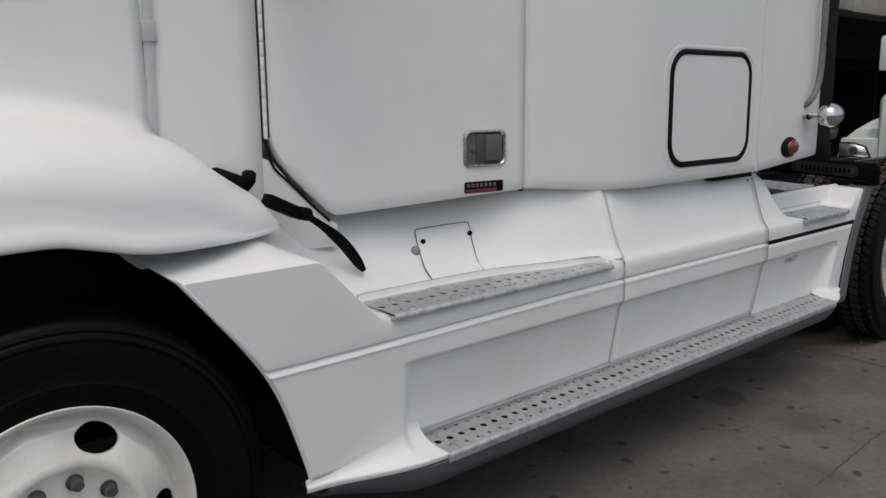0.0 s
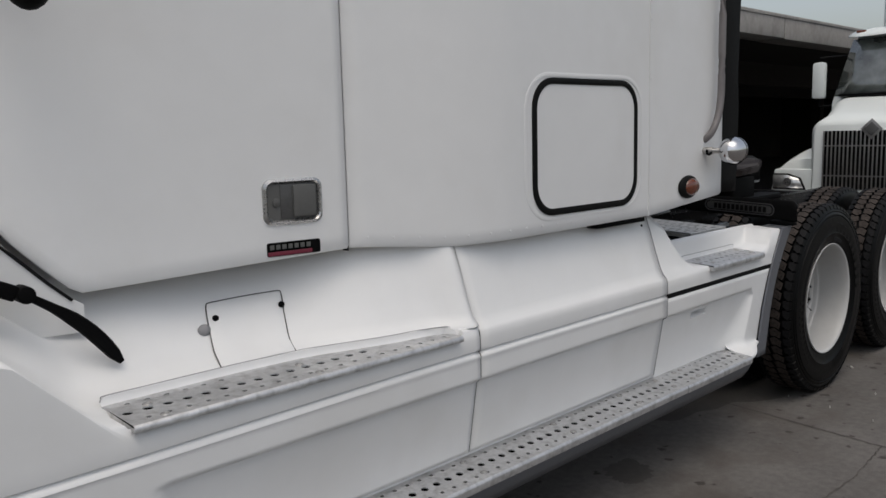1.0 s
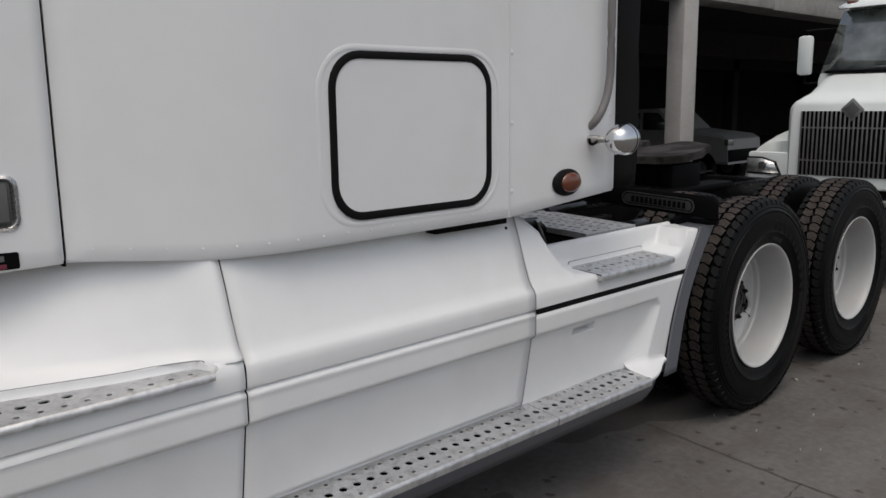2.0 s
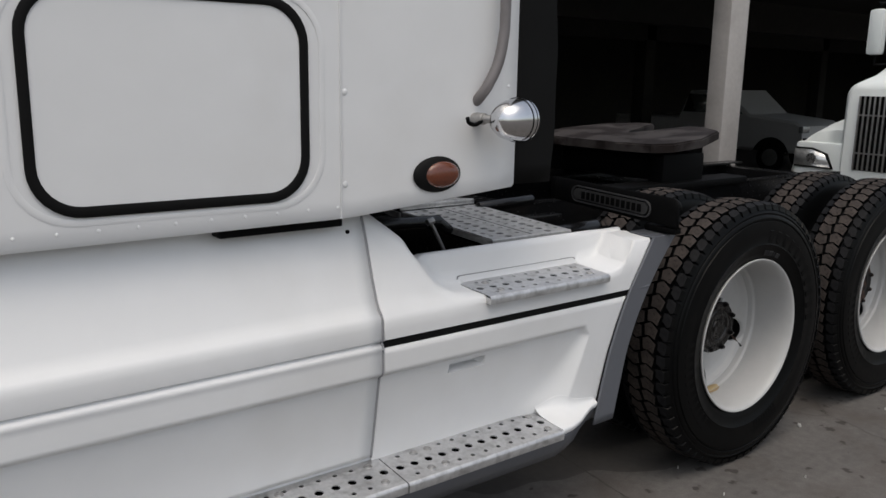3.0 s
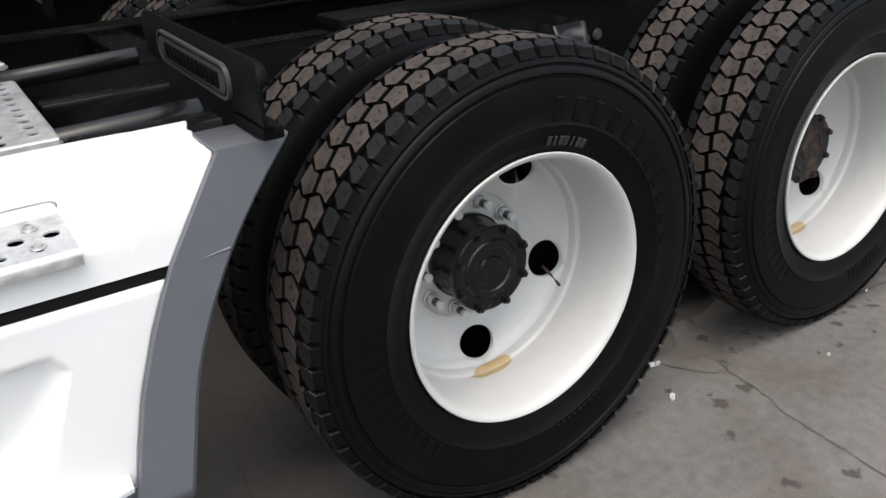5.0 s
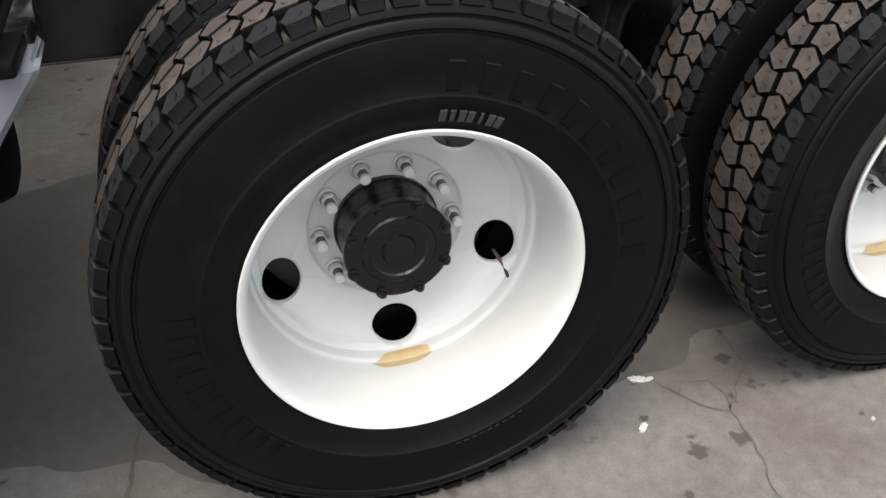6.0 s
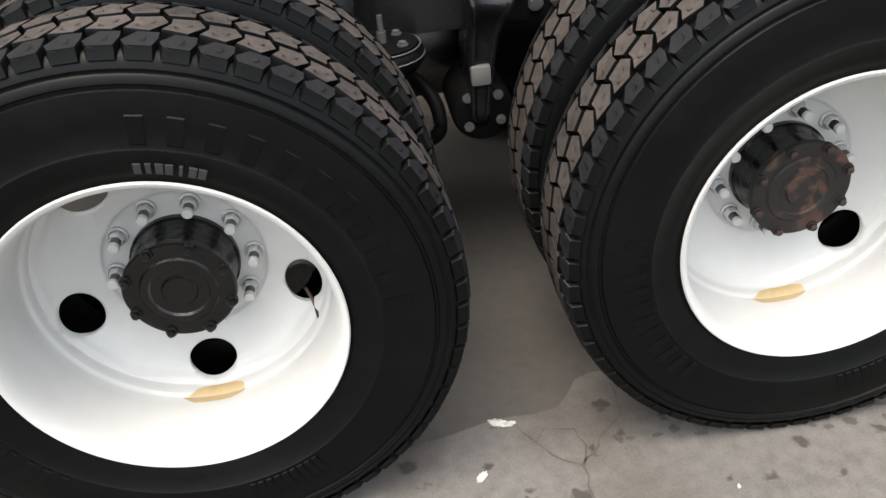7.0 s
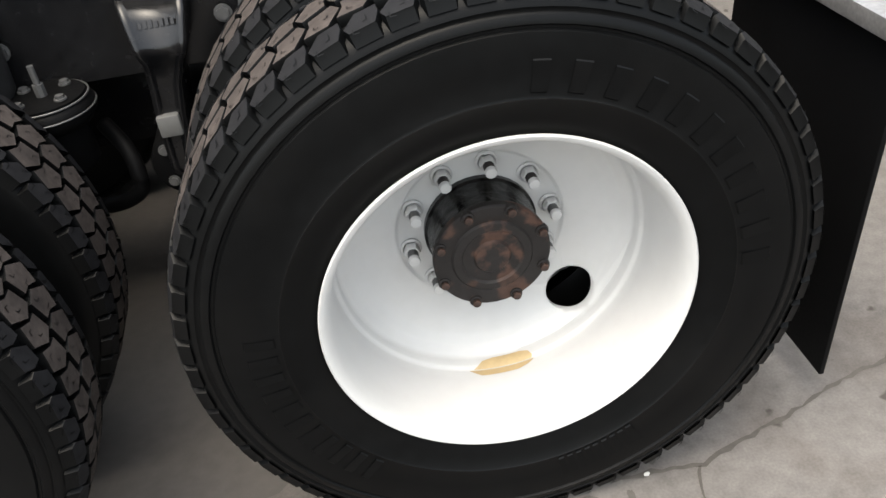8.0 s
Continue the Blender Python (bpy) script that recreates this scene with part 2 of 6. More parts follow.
def lathe(profile, seg=64, close=False):
    """Vertices and faces of a profile of (radius, y) turned about the y axis."""
    verts, faces, n = [], [], len(profile)
    for j in range(seg):
        a = 2 * math.pi * j / seg
        verts += [(r * math.cos(a), y, r * math.sin(a)) for r, y in profile]
    for j in range(seg):
        k = (j + 1) % seg
        for i in range(n - (0 if close else 1)):
            i2 = (i + 1) % n
            faces.append((j * n + i, j * n + i2, k * n + i2, k * n + i))
    return verts, faces


def grid(rows):
    """Vertices and faces of rows of points of equal length."""
    n = len(rows[0])
    verts = [p for r in rows for p in r]
    faces = [(a * n + b, a * n + b + 1, (a + 1) * n + b + 1, (a + 1) * n + b) for a in range(len(rows) - 1) for b in range(n - 1)]
    return verts, faces


def smooth_step(a, b, x):
    t = min(1.0, max(0.0, (x - a) / (b - a)))
    return t * t * (3 - 2 * t)


def along(table, x):
    """Value at x on a table of (x, value), joined by straight lines."""
    if x <= table[0][0]:
        return table[0][1]
    for (a, p), (b, q) in zip(table, table[1:]):
        if x <= b:
            return p + (q - p) * (x - a) / (b - a)
    return table[-1][1]


def curve_at(table, x):
    """As along(), on a smooth curve."""
    if x <= table[0][0]:
        return table[0][1]
    for k in range(len(table) - 1):
        (a, p), (b, q) = table[k], table[k + 1]
        if x <= b:
            sp = (q - table[k - 1][1]) / (b - table[k - 1][0]) if k else (q - p) / (b - a)
            sq = (table[k + 2][1] - p) / (table[k + 2][0] - a) if k + 2 < len(table) else (q - p) / (b - a)
            t, h = (x - a) / (b - a), b - a
            return (2 * t ** 3 - 3 * t * t + 1) * p + (t ** 3 - 2 * t * t + t) * h * sp + (3 * t * t - 2 * t ** 3) * q + (t ** 3 - t * t) * h * sq
    return table[-1][1]


def spread(a, b, step):
    n = max(1, round(abs(b - a) / step))
    return [a + (b - a) * k / n for k in range(n + 1)]


# ---- ground ----
def build_ground():
    xs = [-400, -60, -12, -4] + spread(-3, 12, 0.5) + [16, 30, 80, 400]
    ys = [-400, -60, -12, -4] + spread(-3, 6, 0.5) + [9, 14, 30, 80, 400]
    rows = [[(x, y, 0.0) for x in xs] for y in ys]
    v, f = grid(rows)
    ob = new("ground", mesh_of("ground", v, f, GROUND))
    return tagged(ob, "stained grey-brown concrete yard with drips and cracks", "ground", kind="structure")


ground = build_ground()


# ---- the tractor truck ----
truck = root("tractor_truck", 2.5, 2.7, "white sleeper-cab tractor truck with grey skirts, parked on the concrete yard", "truck")
LIP = 1.495
# offset from the lip and height, from under the sleeper down to the step
PROFILE = [(0.146, 1.285), (0.133, 1.250), (0.117, 1.209), (0.093, 1.144), (0.064, 1.051), (0.040, 0.985), (0.027, 0.960), (0.014, 0.948), (0.007, 0.936),
           (0.005, 0.915), (0.005, 0.885), (0.006, 0.8755), (0.015, 0.8685), (0.005, 0.8595), (0.002, 0.850)]
N_UP = 9


def lower_dy(x, z):
    """Offset of the panels below the crease: flush ahead of the step, set back above it."""
    back = 0.004 + 0.012 * (0.85 - z)
    zc = 0.768
    deep = 0.004 + 0.021 * smooth_step(zc + 0.009, zc - 0.009, z) + 0.17 * max(0.0, zc - 0.01 - z)
    t = min(1.0, max(0.0, (0.78 - z) / 0.28))
    left = smooth_step(0.905, 0.960, x)
    # the right end: a crease on the outer face, from which a cove runs into the recess
    end = 4.146 - 0.116 * t - 0.030 * smooth_step(zc - 0.035, zc + 0.004, z)
    q = min(1.0, max(0.0, (end - x) / (0.040 + 0.19 * t * t)))
    right = 1 - (1 - q) ** 2.2
    return back + (deep - back) * left * right


LOW_Z = [0.845, 0.83, 0.81, 0.79, 0.784, 0.778, 0.772, 0.766, 0.76, 0.754, 0.748, 0.742, 0.736, 0.72, 0.70, 0.67, 0.64, 0.61, 0.58, 0.55, 0.53, 0.51, 0.495]
ARCH = [(0.46, 0.562), (0.55, 0.540), (0.667, 0.502), (0.76, 0.468), (0.841, 0.428), (0.92, 0.376), (0.992, 0.320), (1.08, 0.248), (1.16, 0.182), (1.2, 0.15)]


def ledge_z(x):
    return along([(0.60, 1.163), (0.62, 1.155), (0.80, 0.975), (0.83, 0.958)], x) if x < 0.83 else 0.958


def ledge_w(x):
    return curve_at([(0.1, 0.205), (0.9, 0.205), (1.25, 0.205), (1.477, 0.185), (1.742, 0.115), (1.93, 0.07), (2.03, 0.0)], x) if x < 2.03 else 0.0


def scoop(x):
    return 1 + 1.0 * (1 - smooth_step(1.30, 2.03, x))


def side_section(x):
    zt, w = ledge_z(x), ledge_w(x)
    pts = []
    for k, (dy, z) in enumerate(PROFILE[:N_UP]):
        z2 = zt + (z - 0.936) * (1.285 - zt) / (1.285 - 0.936)
        pts.append((LIP + dy * scoop(x) + w, z2))
    lift = 0.040 * (1 - smooth_step(0.50, 0.64, x))
    pts[-1] = (pts[-1][0], pts[-1][1] + lift)
    pts.append((LIP + 0.010 + 0.5 * w, zt - 0.002 + 0.5 * lift))
    pts.append((LIP + 0.018, zt - 0.004))
    pts.append((LIP + 0.011, zt - 0.010))
    top = zt - 0.02
    sunk = 0.054 * smooth_step(0.866, 0.88, x) * (1 - smooth_step(1.969, 1.985, x))
    pts[-3:] = [(y, z - sunk * k) for (y, z), k in zip(pts[-3:], (1.0, 0.8, 0.34))]
    top -= 0.34 * sunk
    for dy, z in PROFILE[N_UP:]:
        pts.append((LIP + dy, z if z < 0.90 else min(z, top)))
    pts += [(LIP + lower_dy(x, z), z) for z in LOW_Z]
    sag = 0.012 * (1 - smooth_step(0.6, 1.9, x))
    return [(y, z - sag * smooth_step(0.80, 0.86, z) * smooth_step(1.24, 1.17, z)) for y, z in pts]


def build_front_panel():
    us = spread(0, 1, 0.0125)
    sections = []
    for u in us:
        xe = 0.15 + (2.063 - 0.15) * (u ** 1.15)
        sec = side_section(xe)
        row = []
        for y, z in sec:
            xl = curve_at(ARCH, z)
            # the wheel arch trims the left end; further right the rows run straight
            x = xl + (2.063 - xl) * (u ** 1.15)
            row.append((x, z))
        row3 = []
        for (x, z0), (y0, z) in zip(row, sec):
            s = side_section(x)
            row3.append((x, s[len(row3)][0], s[len(row3)][1]))
        sections.append(row3)
    v, f = grid(sections)
    ob = child("front_fairing", mesh_of("front_fairing", v, [q[::-1] for q in f], WHITE, angle=40), truck, "white painted side fairing behind the front wheel")
    thick(ob, -0.005)
    # the rolled edge of the wheel arch
    bm = bmesh.new()
    sweep(bm, [(curve_at(ARCH, z) + 0.001, LIP + 0.014, z) for z in spread(0.475, 1.155, 0.05)], 0.0065, 8)
    part("arch_lip", bm, WHITE, ob)
    return ob


def plain_panel(name, x0, x1, label):
    sections = []
    for x in spread(x0, x1, 0.05):
        sections.append([(x, LIP + dy, z) for dy, z in PROFILE] + [(x, LIP + lower_dy(x, z), z) for z in LOW_Z])
    v, f = grid(sections)
    return thick(child(name, mesh_of(name, v, [q[::-1] for q in f], WHITE, angle=40), truck, label), -0.005)


front_fairing = build_front_panel()
mid_fairing = plain_panel("middle_fairing", 2.069, 3.268, "white painted side fairing panel below the sleeper")

# quarter panel: the upper piece with a step pocket
EDGE = [(0.40, 4.165), (0.47, 4.182), (0.55, 4.200), (0.65, 4.226), (0.765, 4.268), (0.87, 4.315), (0.965, 4.373), (1.057, 4.430), (1.09, 4.450)]
OUTER = [(0.39, 4.275), (0.42, 4.281), (0.50, 4.298), (0.645, 4.331), (0.76, 4.374), (0.87, 4.431), (0.957, 4.488), (1.053, 4.563), (1.09, 4.590)]


def pocket_section(x):
    """From the opening's edge down over the pocket's back wall and floor to the front face. Ahead of the pocket the section is
    the sloping shoulder; behind it the floor sweeps up a cove to the flat top of the end block."""
    u = min(1.0, max(0.0, (x - 4.196) / 0.138))
    block = 1 - math.sqrt(1 - u * u)
    zs, zb, yb = 0.955 + 0.099 * block, 1.068 - 0.002 * block, 1.664
    top = along([(3.277, 1.238), (3.356, 1.175), (3.41, 1.130), (3.46, 1.094), (3.50, 1.072), (4.5, 1.072)], x)
    slope = []
    for k in range(9):
        z = 0.944 + (top - 0.944) * (1 - k / 8)
        slope.append((LIP + along([(p[1], p[0]) for p in PROFILE[::-1]], z), z))
    low = 0.055 * smooth_step(3.655, 3.668, x) * (1 - smooth_step(4.170, 4.184, x))
    deep = zb - zs
    pocket = [(yb + 0.010, zb), (yb, zb - 0.05 * deep), (yb - 0.005, zb - 0.22 * deep), (yb - 0.008, zb - 0.55 * deep), (yb - 0.014, zb - 0.84 * deep), (yb - 0.036, zs + 0.004 - low),
              (LIP + 0.075, zs - 0.001 - low), (LIP + 0.016, zs - 0.003 - 0.75 * low), (LIP + 0.006, zs - 0.010 - 0.40 * low)]
    pts = []
    for k, (a, b) in enumerate(zip(slope, pocket)):
        w = smooth_step(3.385 + 0.155 * k / 8, 3.520 + 0.145 * k / 8, x)
        pts.append((a[0] + (b[0] - a[0]) * w, a[1] + (b[1] - a[1]) * w))
    pts += [(LIP + 0.004, 0.928), (LIP + 0.004, 0.90), (LIP + 0.003, 0.8765), (LIP + 0.012, 0.872)]
    return pts


def build_quarter_panel():
    sections = []
    for u in spread(0, 0.86, 0.006) + spread(0.8625, 0.95, 0.0025) + spread(0.955, 1, 0.005):
        row = []
        for k in range(13):
            x = 3.277 + (4.44 - 3.277) * u
            for _ in range(9):
                z = pocket_section(x)[k][1]
                x = 3.277 + (along(EDGE, z) - 3.277) * u
            y, z = pocket_section(x)[k]
            row.append((x, y, z))
        sections.append(row)
    v, f = grid(sections)
    upper = thick(child("quarter_fairing", mesh_of("quarter_fairing", v, [q[::-1] for q in f], WHITE, angle=58), truck, "white quarter fairing with a moulded step pocket"), -0.005)
    zs = sorted([0.852] + LOW_Z[1:] + [0.745, 0.739, 0.723, 0.7175, 0.714, 0.475, 0.455, 0.44], reverse=True)
    sections = []
    for u in spread(0, 0.66, 0.006) + spread(0.6625, 0.935, 0.0025) + spread(0.94, 1, 0.006):
        row = []
        for z in zs:
            x = 3.277 + (along(EDGE, z) - 3.277) * u
            dy = lower_dy(x, max(z, 0.495)) + 0.003
            if z < 0.495:
                dy += (0.495 - z) * 0.1
            slot = smooth_step(3.530, 3.540, x) * (1 - smooth_step(3.662, 3.672, x)) * smooth_step(0.7155, 0.720, z) * (1 - smooth_step(0.742, 0.746, z))
            row.append((x, LIP + dy + 0.048 * slot, z))
        sections.append(row)
    v, f = grid(sections)
    lower = thick(child("quarter_fairing", mesh_of("quarter_fairing_lower", v, [q[::-1] for q in f], WHITE, angle=40), truck, "white lower quarter fairing with a finger slot"), -0.005)
    bm = bmesh.new()
    box(bm, 3.28, 4.316, LIP + 0.007, LIP + 0.03, 0.8535, 0.8725)
    part("stripe_seal", bm, GASKET, truck, "black rubber seal strip between the fairing halves")
    # grey trailing trim that follows the tyre
    rows = []
    for z in spread(0.397, 1.052, 0.03):
        a, b = along(EDGE, z) - 0.004, curve_at(OUTER, z)
        y = LIP - 0.003
        rows.append([(a, y + 0.004, z), (a + 0.006, y - 0.001, z), (a + (b - a) * 0.5, y, z), (b - 0.01, y + 0.002, z), (b, y + 0.012, z), (b - 0.01, y + 0.05, z)])
    top = [(p[0], p[1], 1.056) for p in rows[-1]]
    rows.append(top)
    rows.append([(x, 1.60 if k < 5 else 1.62, 1.062) for k, (x, y, z) in enumerate(top)])
    v, f = grid(rows)
    trim = thick(child("trailing_trim", mesh_of("trailing_trim", v, f, GREY, angle=40), truck, "dark grey painted trailing edge trim"), -0.006)
    bm = bmesh.new()
    rib = spread(0, 1, 0.25)
    sweep(bm, [(along(EDGE, 0.868) + 0.004 + 0.106 * u, LIP - 0.0005, 0.868 + 0.010 * u) for u in rib], 0.0032, 6)
    part("trim_rib", bm, GREY, trim)


build_quarter_panel()


# treads with punched holes
def hole_cell(verts, faces, x0, x1, y0, y1, cx, cy, r, lip, lift=0.0, seg=8):
    """A rectangle with a round hole: flat ring, then a wall down (or a raised crown)."""
    base = len(verts)
    border = [(x1, (y0 + y1) / 2), (x1, y1), ((x0 + x1) / 2, y1), (x0, y1), (x0, (y0 + y1) / 2), (x0, y0), ((x0 + x1) / 2, y0), (x1, y0)]
    verts += [(x, y, 0.0) for x, y in border]
    for rr, z in ((r * 1.35, 0.0), (r, lift), (r * 0.96, lift - lip)):
        verts += [(cx + rr * math.cos(a), cy + rr * math.sin(a), z) for a in [2 * math.pi * j / seg for j in range(seg)]]
    for ring in range(3):
        a, b = base + 8 * ring, base + 8 * ring + 8
        for j in range(seg):
            faces.append((a + j, a + (j + 1) % seg, b + (j + 1) % seg, b + j))


def tread_mesh(name, length, width, pitch, mat, back_lip=0.0, front_lip=0.03, narrow=None, bold=False):
    """A punched step tread: x along it, y from front to back, top at z = 0. Each plank has a row of large holes between two
    rows of small raised ones. narrow: a table of the width's share along x."""
    verts, faces = [], []
    n = max(2, round(length / pitch))
    p = length / n
    rows = 3
    q = width / rows

    def reach(x):
        return along(narrow, x) if narrow else 1.0

    def plain(x0, x1, y0, y1):
        k = len(verts)
        a, b = width * reach(x0), width * reach(x1)
        if y0 >= min(a, b):
            return
        verts.extend([(x0, y0, 0), (x1, y0, 0), (x1, min(y1, b), 0), (x0, min(y1, a), 0)])
        faces.append((k, k + 1, k + 2, k + 3))

    for j in range(rows):
        big = j % 3 == 1
        y0, y1 = j * q, (j + 1) * q
        cells = [(i * p, (i + 1) * p) for i in range(n)] if big else [(0, p / 2)] + [((i + 0.5) * p, (i + 1.5) * p) for i in range(n - 1)] + [(length - p / 2, length)]
        for x0, x1 in cells:
            if x1 - x0 < 0.9 * p or y1 > width * reach(x1) + 1e-6:
                plain(x0, x1, y0, y1)
                continue
            cx, cy = (x0 + x1) / 2, (y0 + y1) / 2
            hole_cell(verts, faces, x0, x1, y0, y1, cx, cy, min(p, q) * ((0.34 if big else 0.23) if bold else (0.262 if big else 0.145)), 0.0032, 0.0 if big else 0.0012)
            if bold:
                continue
            for ux, uy in ((0.5, 0.0), (0.0, 0.42), (0.0, -0.42)):
                k, d = len(verts), 0.0032
                px, py = cx + ux * p * 0.96, cy + uy * q
                verts.extend([(px - d, py - d, 0.0002), (px + d, py - d, 0.0002), (px + d, py + d, 0.0002), (px - d, py + d, 0.0002), (px, py, 0.0014)])
                faces.extend([(k, k + 1, k + 4), (k + 1, k + 2, k + 4), (k + 2, k + 3, k + 4), (k + 3, k, k + 4)])
    for x in (0.0, length):
        k = len(verts)
        w2 = width * reach(x)
        verts.extend([(x, -0.009, -0.006), (x, w2, 0), (x, w2, -front_lip), (x, -0.009, -front_lip)])
        faces.append((k, k + 1, k + 2, k + 3) if x else (k + 3, k + 2, k + 1, k))
    b = len(verts)
    edge = [0.0, 0.003, 0.008, 0.016] + spread(0.03, length - 0.03, 0.06) + [length - 0.016, length - 0.008, length - 0.003, length]
    for x in edge:
        verts += [(x, 0, 0), (x, -0.006, -0.003), (x, -0.009, -0.010), (x, -0.009, -front_lip), (x, 0.0, -front_lip - 0.004)]
    for i in range(len(edge) - 1):
        for j in range(4):
            a = b + i * 5 + j
            faces.append((a, a + 1, a + 6, a + 5))
    metal = len(faces)
    if back_lip:
        b = len(verts)
        for x in edge:
            near = min(1.0, min(x, length - x) / 0.016)
            h = back_lip * (0.25 + 0.75 * math.sqrt(1 - (1 - near) ** 2))
            verts += [(x, width * reach(x), 0), (x, width * reach(x) + 0.004, min(0.006, h * 0.5)), (x, width * reach(x) + 0.005, h), (x, width * reach(x) + 0.010, h + 0.002)]
        for i in range(len(edge) - 1):
            for j in range(3):
                a = b + i * 4 + j
                faces.append((a, a + 4, a + 5, a + 1))
    return mesh_of(name, verts, faces, [mat, WHITE], [0 if k < metal else 1 for k in range(len(faces))], angle=45)


def bolt(parent, x, y, z, r=0.011, up=(0, 0, 1), mat=None, name="bolt"):
    bm = bmesh.new()
    d = Vector(up).normalized()
    p = Vector((x, y, z))
    tube(bm, p, p + d * 0.004, r * 1.35, 12)
    tube(bm, p + d * 0.004, p + d * 0.010, r, 6)
    return part(name, bm, mat or STEEL, parent)


def tread_at(name, x0, x1, front, back, pitch, label, mat=None, narrow=None, back_lip=0.0, front_lip=0.03):
    """front and back: (y, z) of the tread's edges."""
    dy, dz = back[0] - front[0], back[1] - front[1]
    tilt = math.degrees(math.atan2(dz, dy))
    at = pose(x0, front[0], front[1], tilt)
    w = math.hypot(dy, dz)
    ob = child(name, tread_mesh(name, x1 - x0, w, pitch, mat or ALU, back_lip, front_lip, narrow), truck, label, at)
    # near-black sheet stands in for the shade below the holes
    bm = bmesh.new()
    top = -max(0.011, front_lip - 0.008)
    if narrow:
        box(bm, 0.004, (x1 - x0) * 0.72, 0.004, w * 0.66, top - 0.004, top)
        box(bm, 0.004, (x1 - x0) * 0.45, w * 0.66, w - 0.004, top - 0.004, top)
    else:
        box(bm, 0.004, x1 - x0 - 0.004, 0.004, w - 0.004, top - 0.004, top)
    part("hole_shade_sheet", bm, DARKGAP, ob)
    # grey line painted for the dark gap behind the back lip
    if back_lip:
        bm = bmesh.new()
        top = [(x, w * (along(narrow, x) if narrow else 1.0) + 0.008, back_lip + 0.001) for x in spread(0.012, x1 - x0 - 0.012, 0.1)]
        top = [(0.0, top[0][1], 0.008), (0.003, top[0][1], back_lip * 0.75)] + top + [(x1 - x0, top[-1][1], back_lip * 0.4)]
        sweep(bm, top, 0.0018, 5)
        part("lip_gap_shade", bm, PIPE_GREY, ob, "thin grey line painted for the shade in the lip's gap")
    return ob


upper_tread = tread_at("upper_step", 0.862, 1.968, (LIP - 0.004, 0.945), (LIP + 0.180, 0.950), 0.053, "punched aluminium cab step with a tapered end",
                      narrow=[(0.0, 1.0), (0.39, 1.0), (0.615, 0.92), (0.88, 0.54), (1.085, 0.38), (1.106, 0.12)], back_lip=0.022, front_lip=0.017)
lower_tread = tread_at("lower_step", 1.012, 3.298, (1.412, 0.470), (1.574, 0.482), 0.0535, "long punched aluminium running step", back_lip=0.026)
rear_tread = tread_at("lower_step", 3.303, 3.925, (1.412, 0.468), (1.574, 0.481), 0.0535, "punched aluminium running step, rear piece", back_lip=0.026)
pocket_tread = tread_at("pocket_step", 3.650, 4.187, (1.484, 0.953), (1.642, 0.962), 0.0535, "punched aluminium step in the fairing pocket", back_lip=0.019, front_lip=0.026)


def deck_plate(x0, x1, front, back, label, sag=0.0, lip=0.035):
    """A deck plate of two punched planks that run across the frame; sag lets it dip between its ends."""
    dy, dz = back[0] - front[0], back[1] - front[1]
    w, wide = math.hypot(dy, dz), (x1 - x0) / 2
    me = tread_mesh("deck_plank", w, wide - 0.006, 0.046, DIRTY_ALU, front_lip=0.012, bold=True)
    for v in me.vertices:
        t = v.co.x / w
        v.co.z -= sag * 4 * t * (1 - t)
    bm = bmesh.new()
    sweep(bm, [(x0, front[0], front[1] - 0.004), (x1, front[0], front[1] - 0.004)], 0.005, 6)
    box(bm, x0, x1, front[0] - 0.006, front[0] + 0.002, front[1] - lip, front[1] - 0.003)
    sweep(bm, [(x0, front[0] - 0.004, front[1] - 0.019), (x1, front[0] - 0.004, front[1] - 0.019)], 0.0045, 6)
    ob = part("deck_plate", bm, DIRTY_ALU, truck, label)
    tilt = Matrix.Rotation(math.atan2(dz, dy), 4, "X")
    for k in range(2):
        child("deck_plank", me, ob, "punched aluminium plank", Matrix.Translation((x1 - wide * k - 0.003, front[0], front[1])) @ tilt @ Matrix.Rotation(radians(90), 4, "Z"))
    # dark sheet painted as the shade seen through the plank holes
    bm = bmesh.new()
    box(bm, x0 + 0.006, x1 - 0.006, 0.004, w - 0.004, -0.036 - sag, -0.028 - sag, 0.0, Matrix.Translation((0, front[0], front[1])) @ tilt)
    part("hole_shade_sheet", bm, DARKGAP, ob)
    bm = bmesh.new()
    for x in (x0, (x0 + x1) / 2 - 0.004, x1 - 0.008):
        box(bm, x, x + 0.008, 0.0, w, -0.024 - sag, -0.004 - sag * 0.9, 0.0, Matrix.Translation((0, front[0], front[1])) @ tilt)
    part("plank_bearer", bm, DIRTY_ALU, ob)
    return ob


deck_plate(3.850, 4.226, (1.716, 1.070), (2.262, 1.090), "dirty punched aluminium deck plate behind the sleeper")
deck_plate(3.855, 4.226, (2.285, 1.112), (2.95, 1.150), "dirty sagging aluminium deck plate over the frame", 0.030, 0.014)



def flat_bolt(parent, x, y):
    """A dished ring round a flush bolt head."""
    v, f = lathe([(0.0135, -0.0005), (0.0120, -0.0030), (0.0095, -0.0028), (0.0085, -0.0008), (0.0070, -0.0008), (0.0060, -0.0024), (0.0, -0.0024)], 16)
    return child("bolt", mesh_of("flat_bolt", v, f, STEEL, angle=25), parent, "", Matrix.Translation((x, y, 0)) @ pose(0, 0, 0, -90))


for t, xs, ys in ((pocket_tread, (0.080, 0.483), (0.040, 0.118)), (rear_tread, (0.107, 0.16, 0.585), (0.034, 0.130)), (lower_tread, (0.05, 0.50, 1.0, 1.5, 1.95, 2.235), (0.034, 0.130)), (upper_tread, (0.09, 0.55), (0.02, 0.12))):
    for x in xs:
        for y in ys:
            flat_bolt(t, x, y)

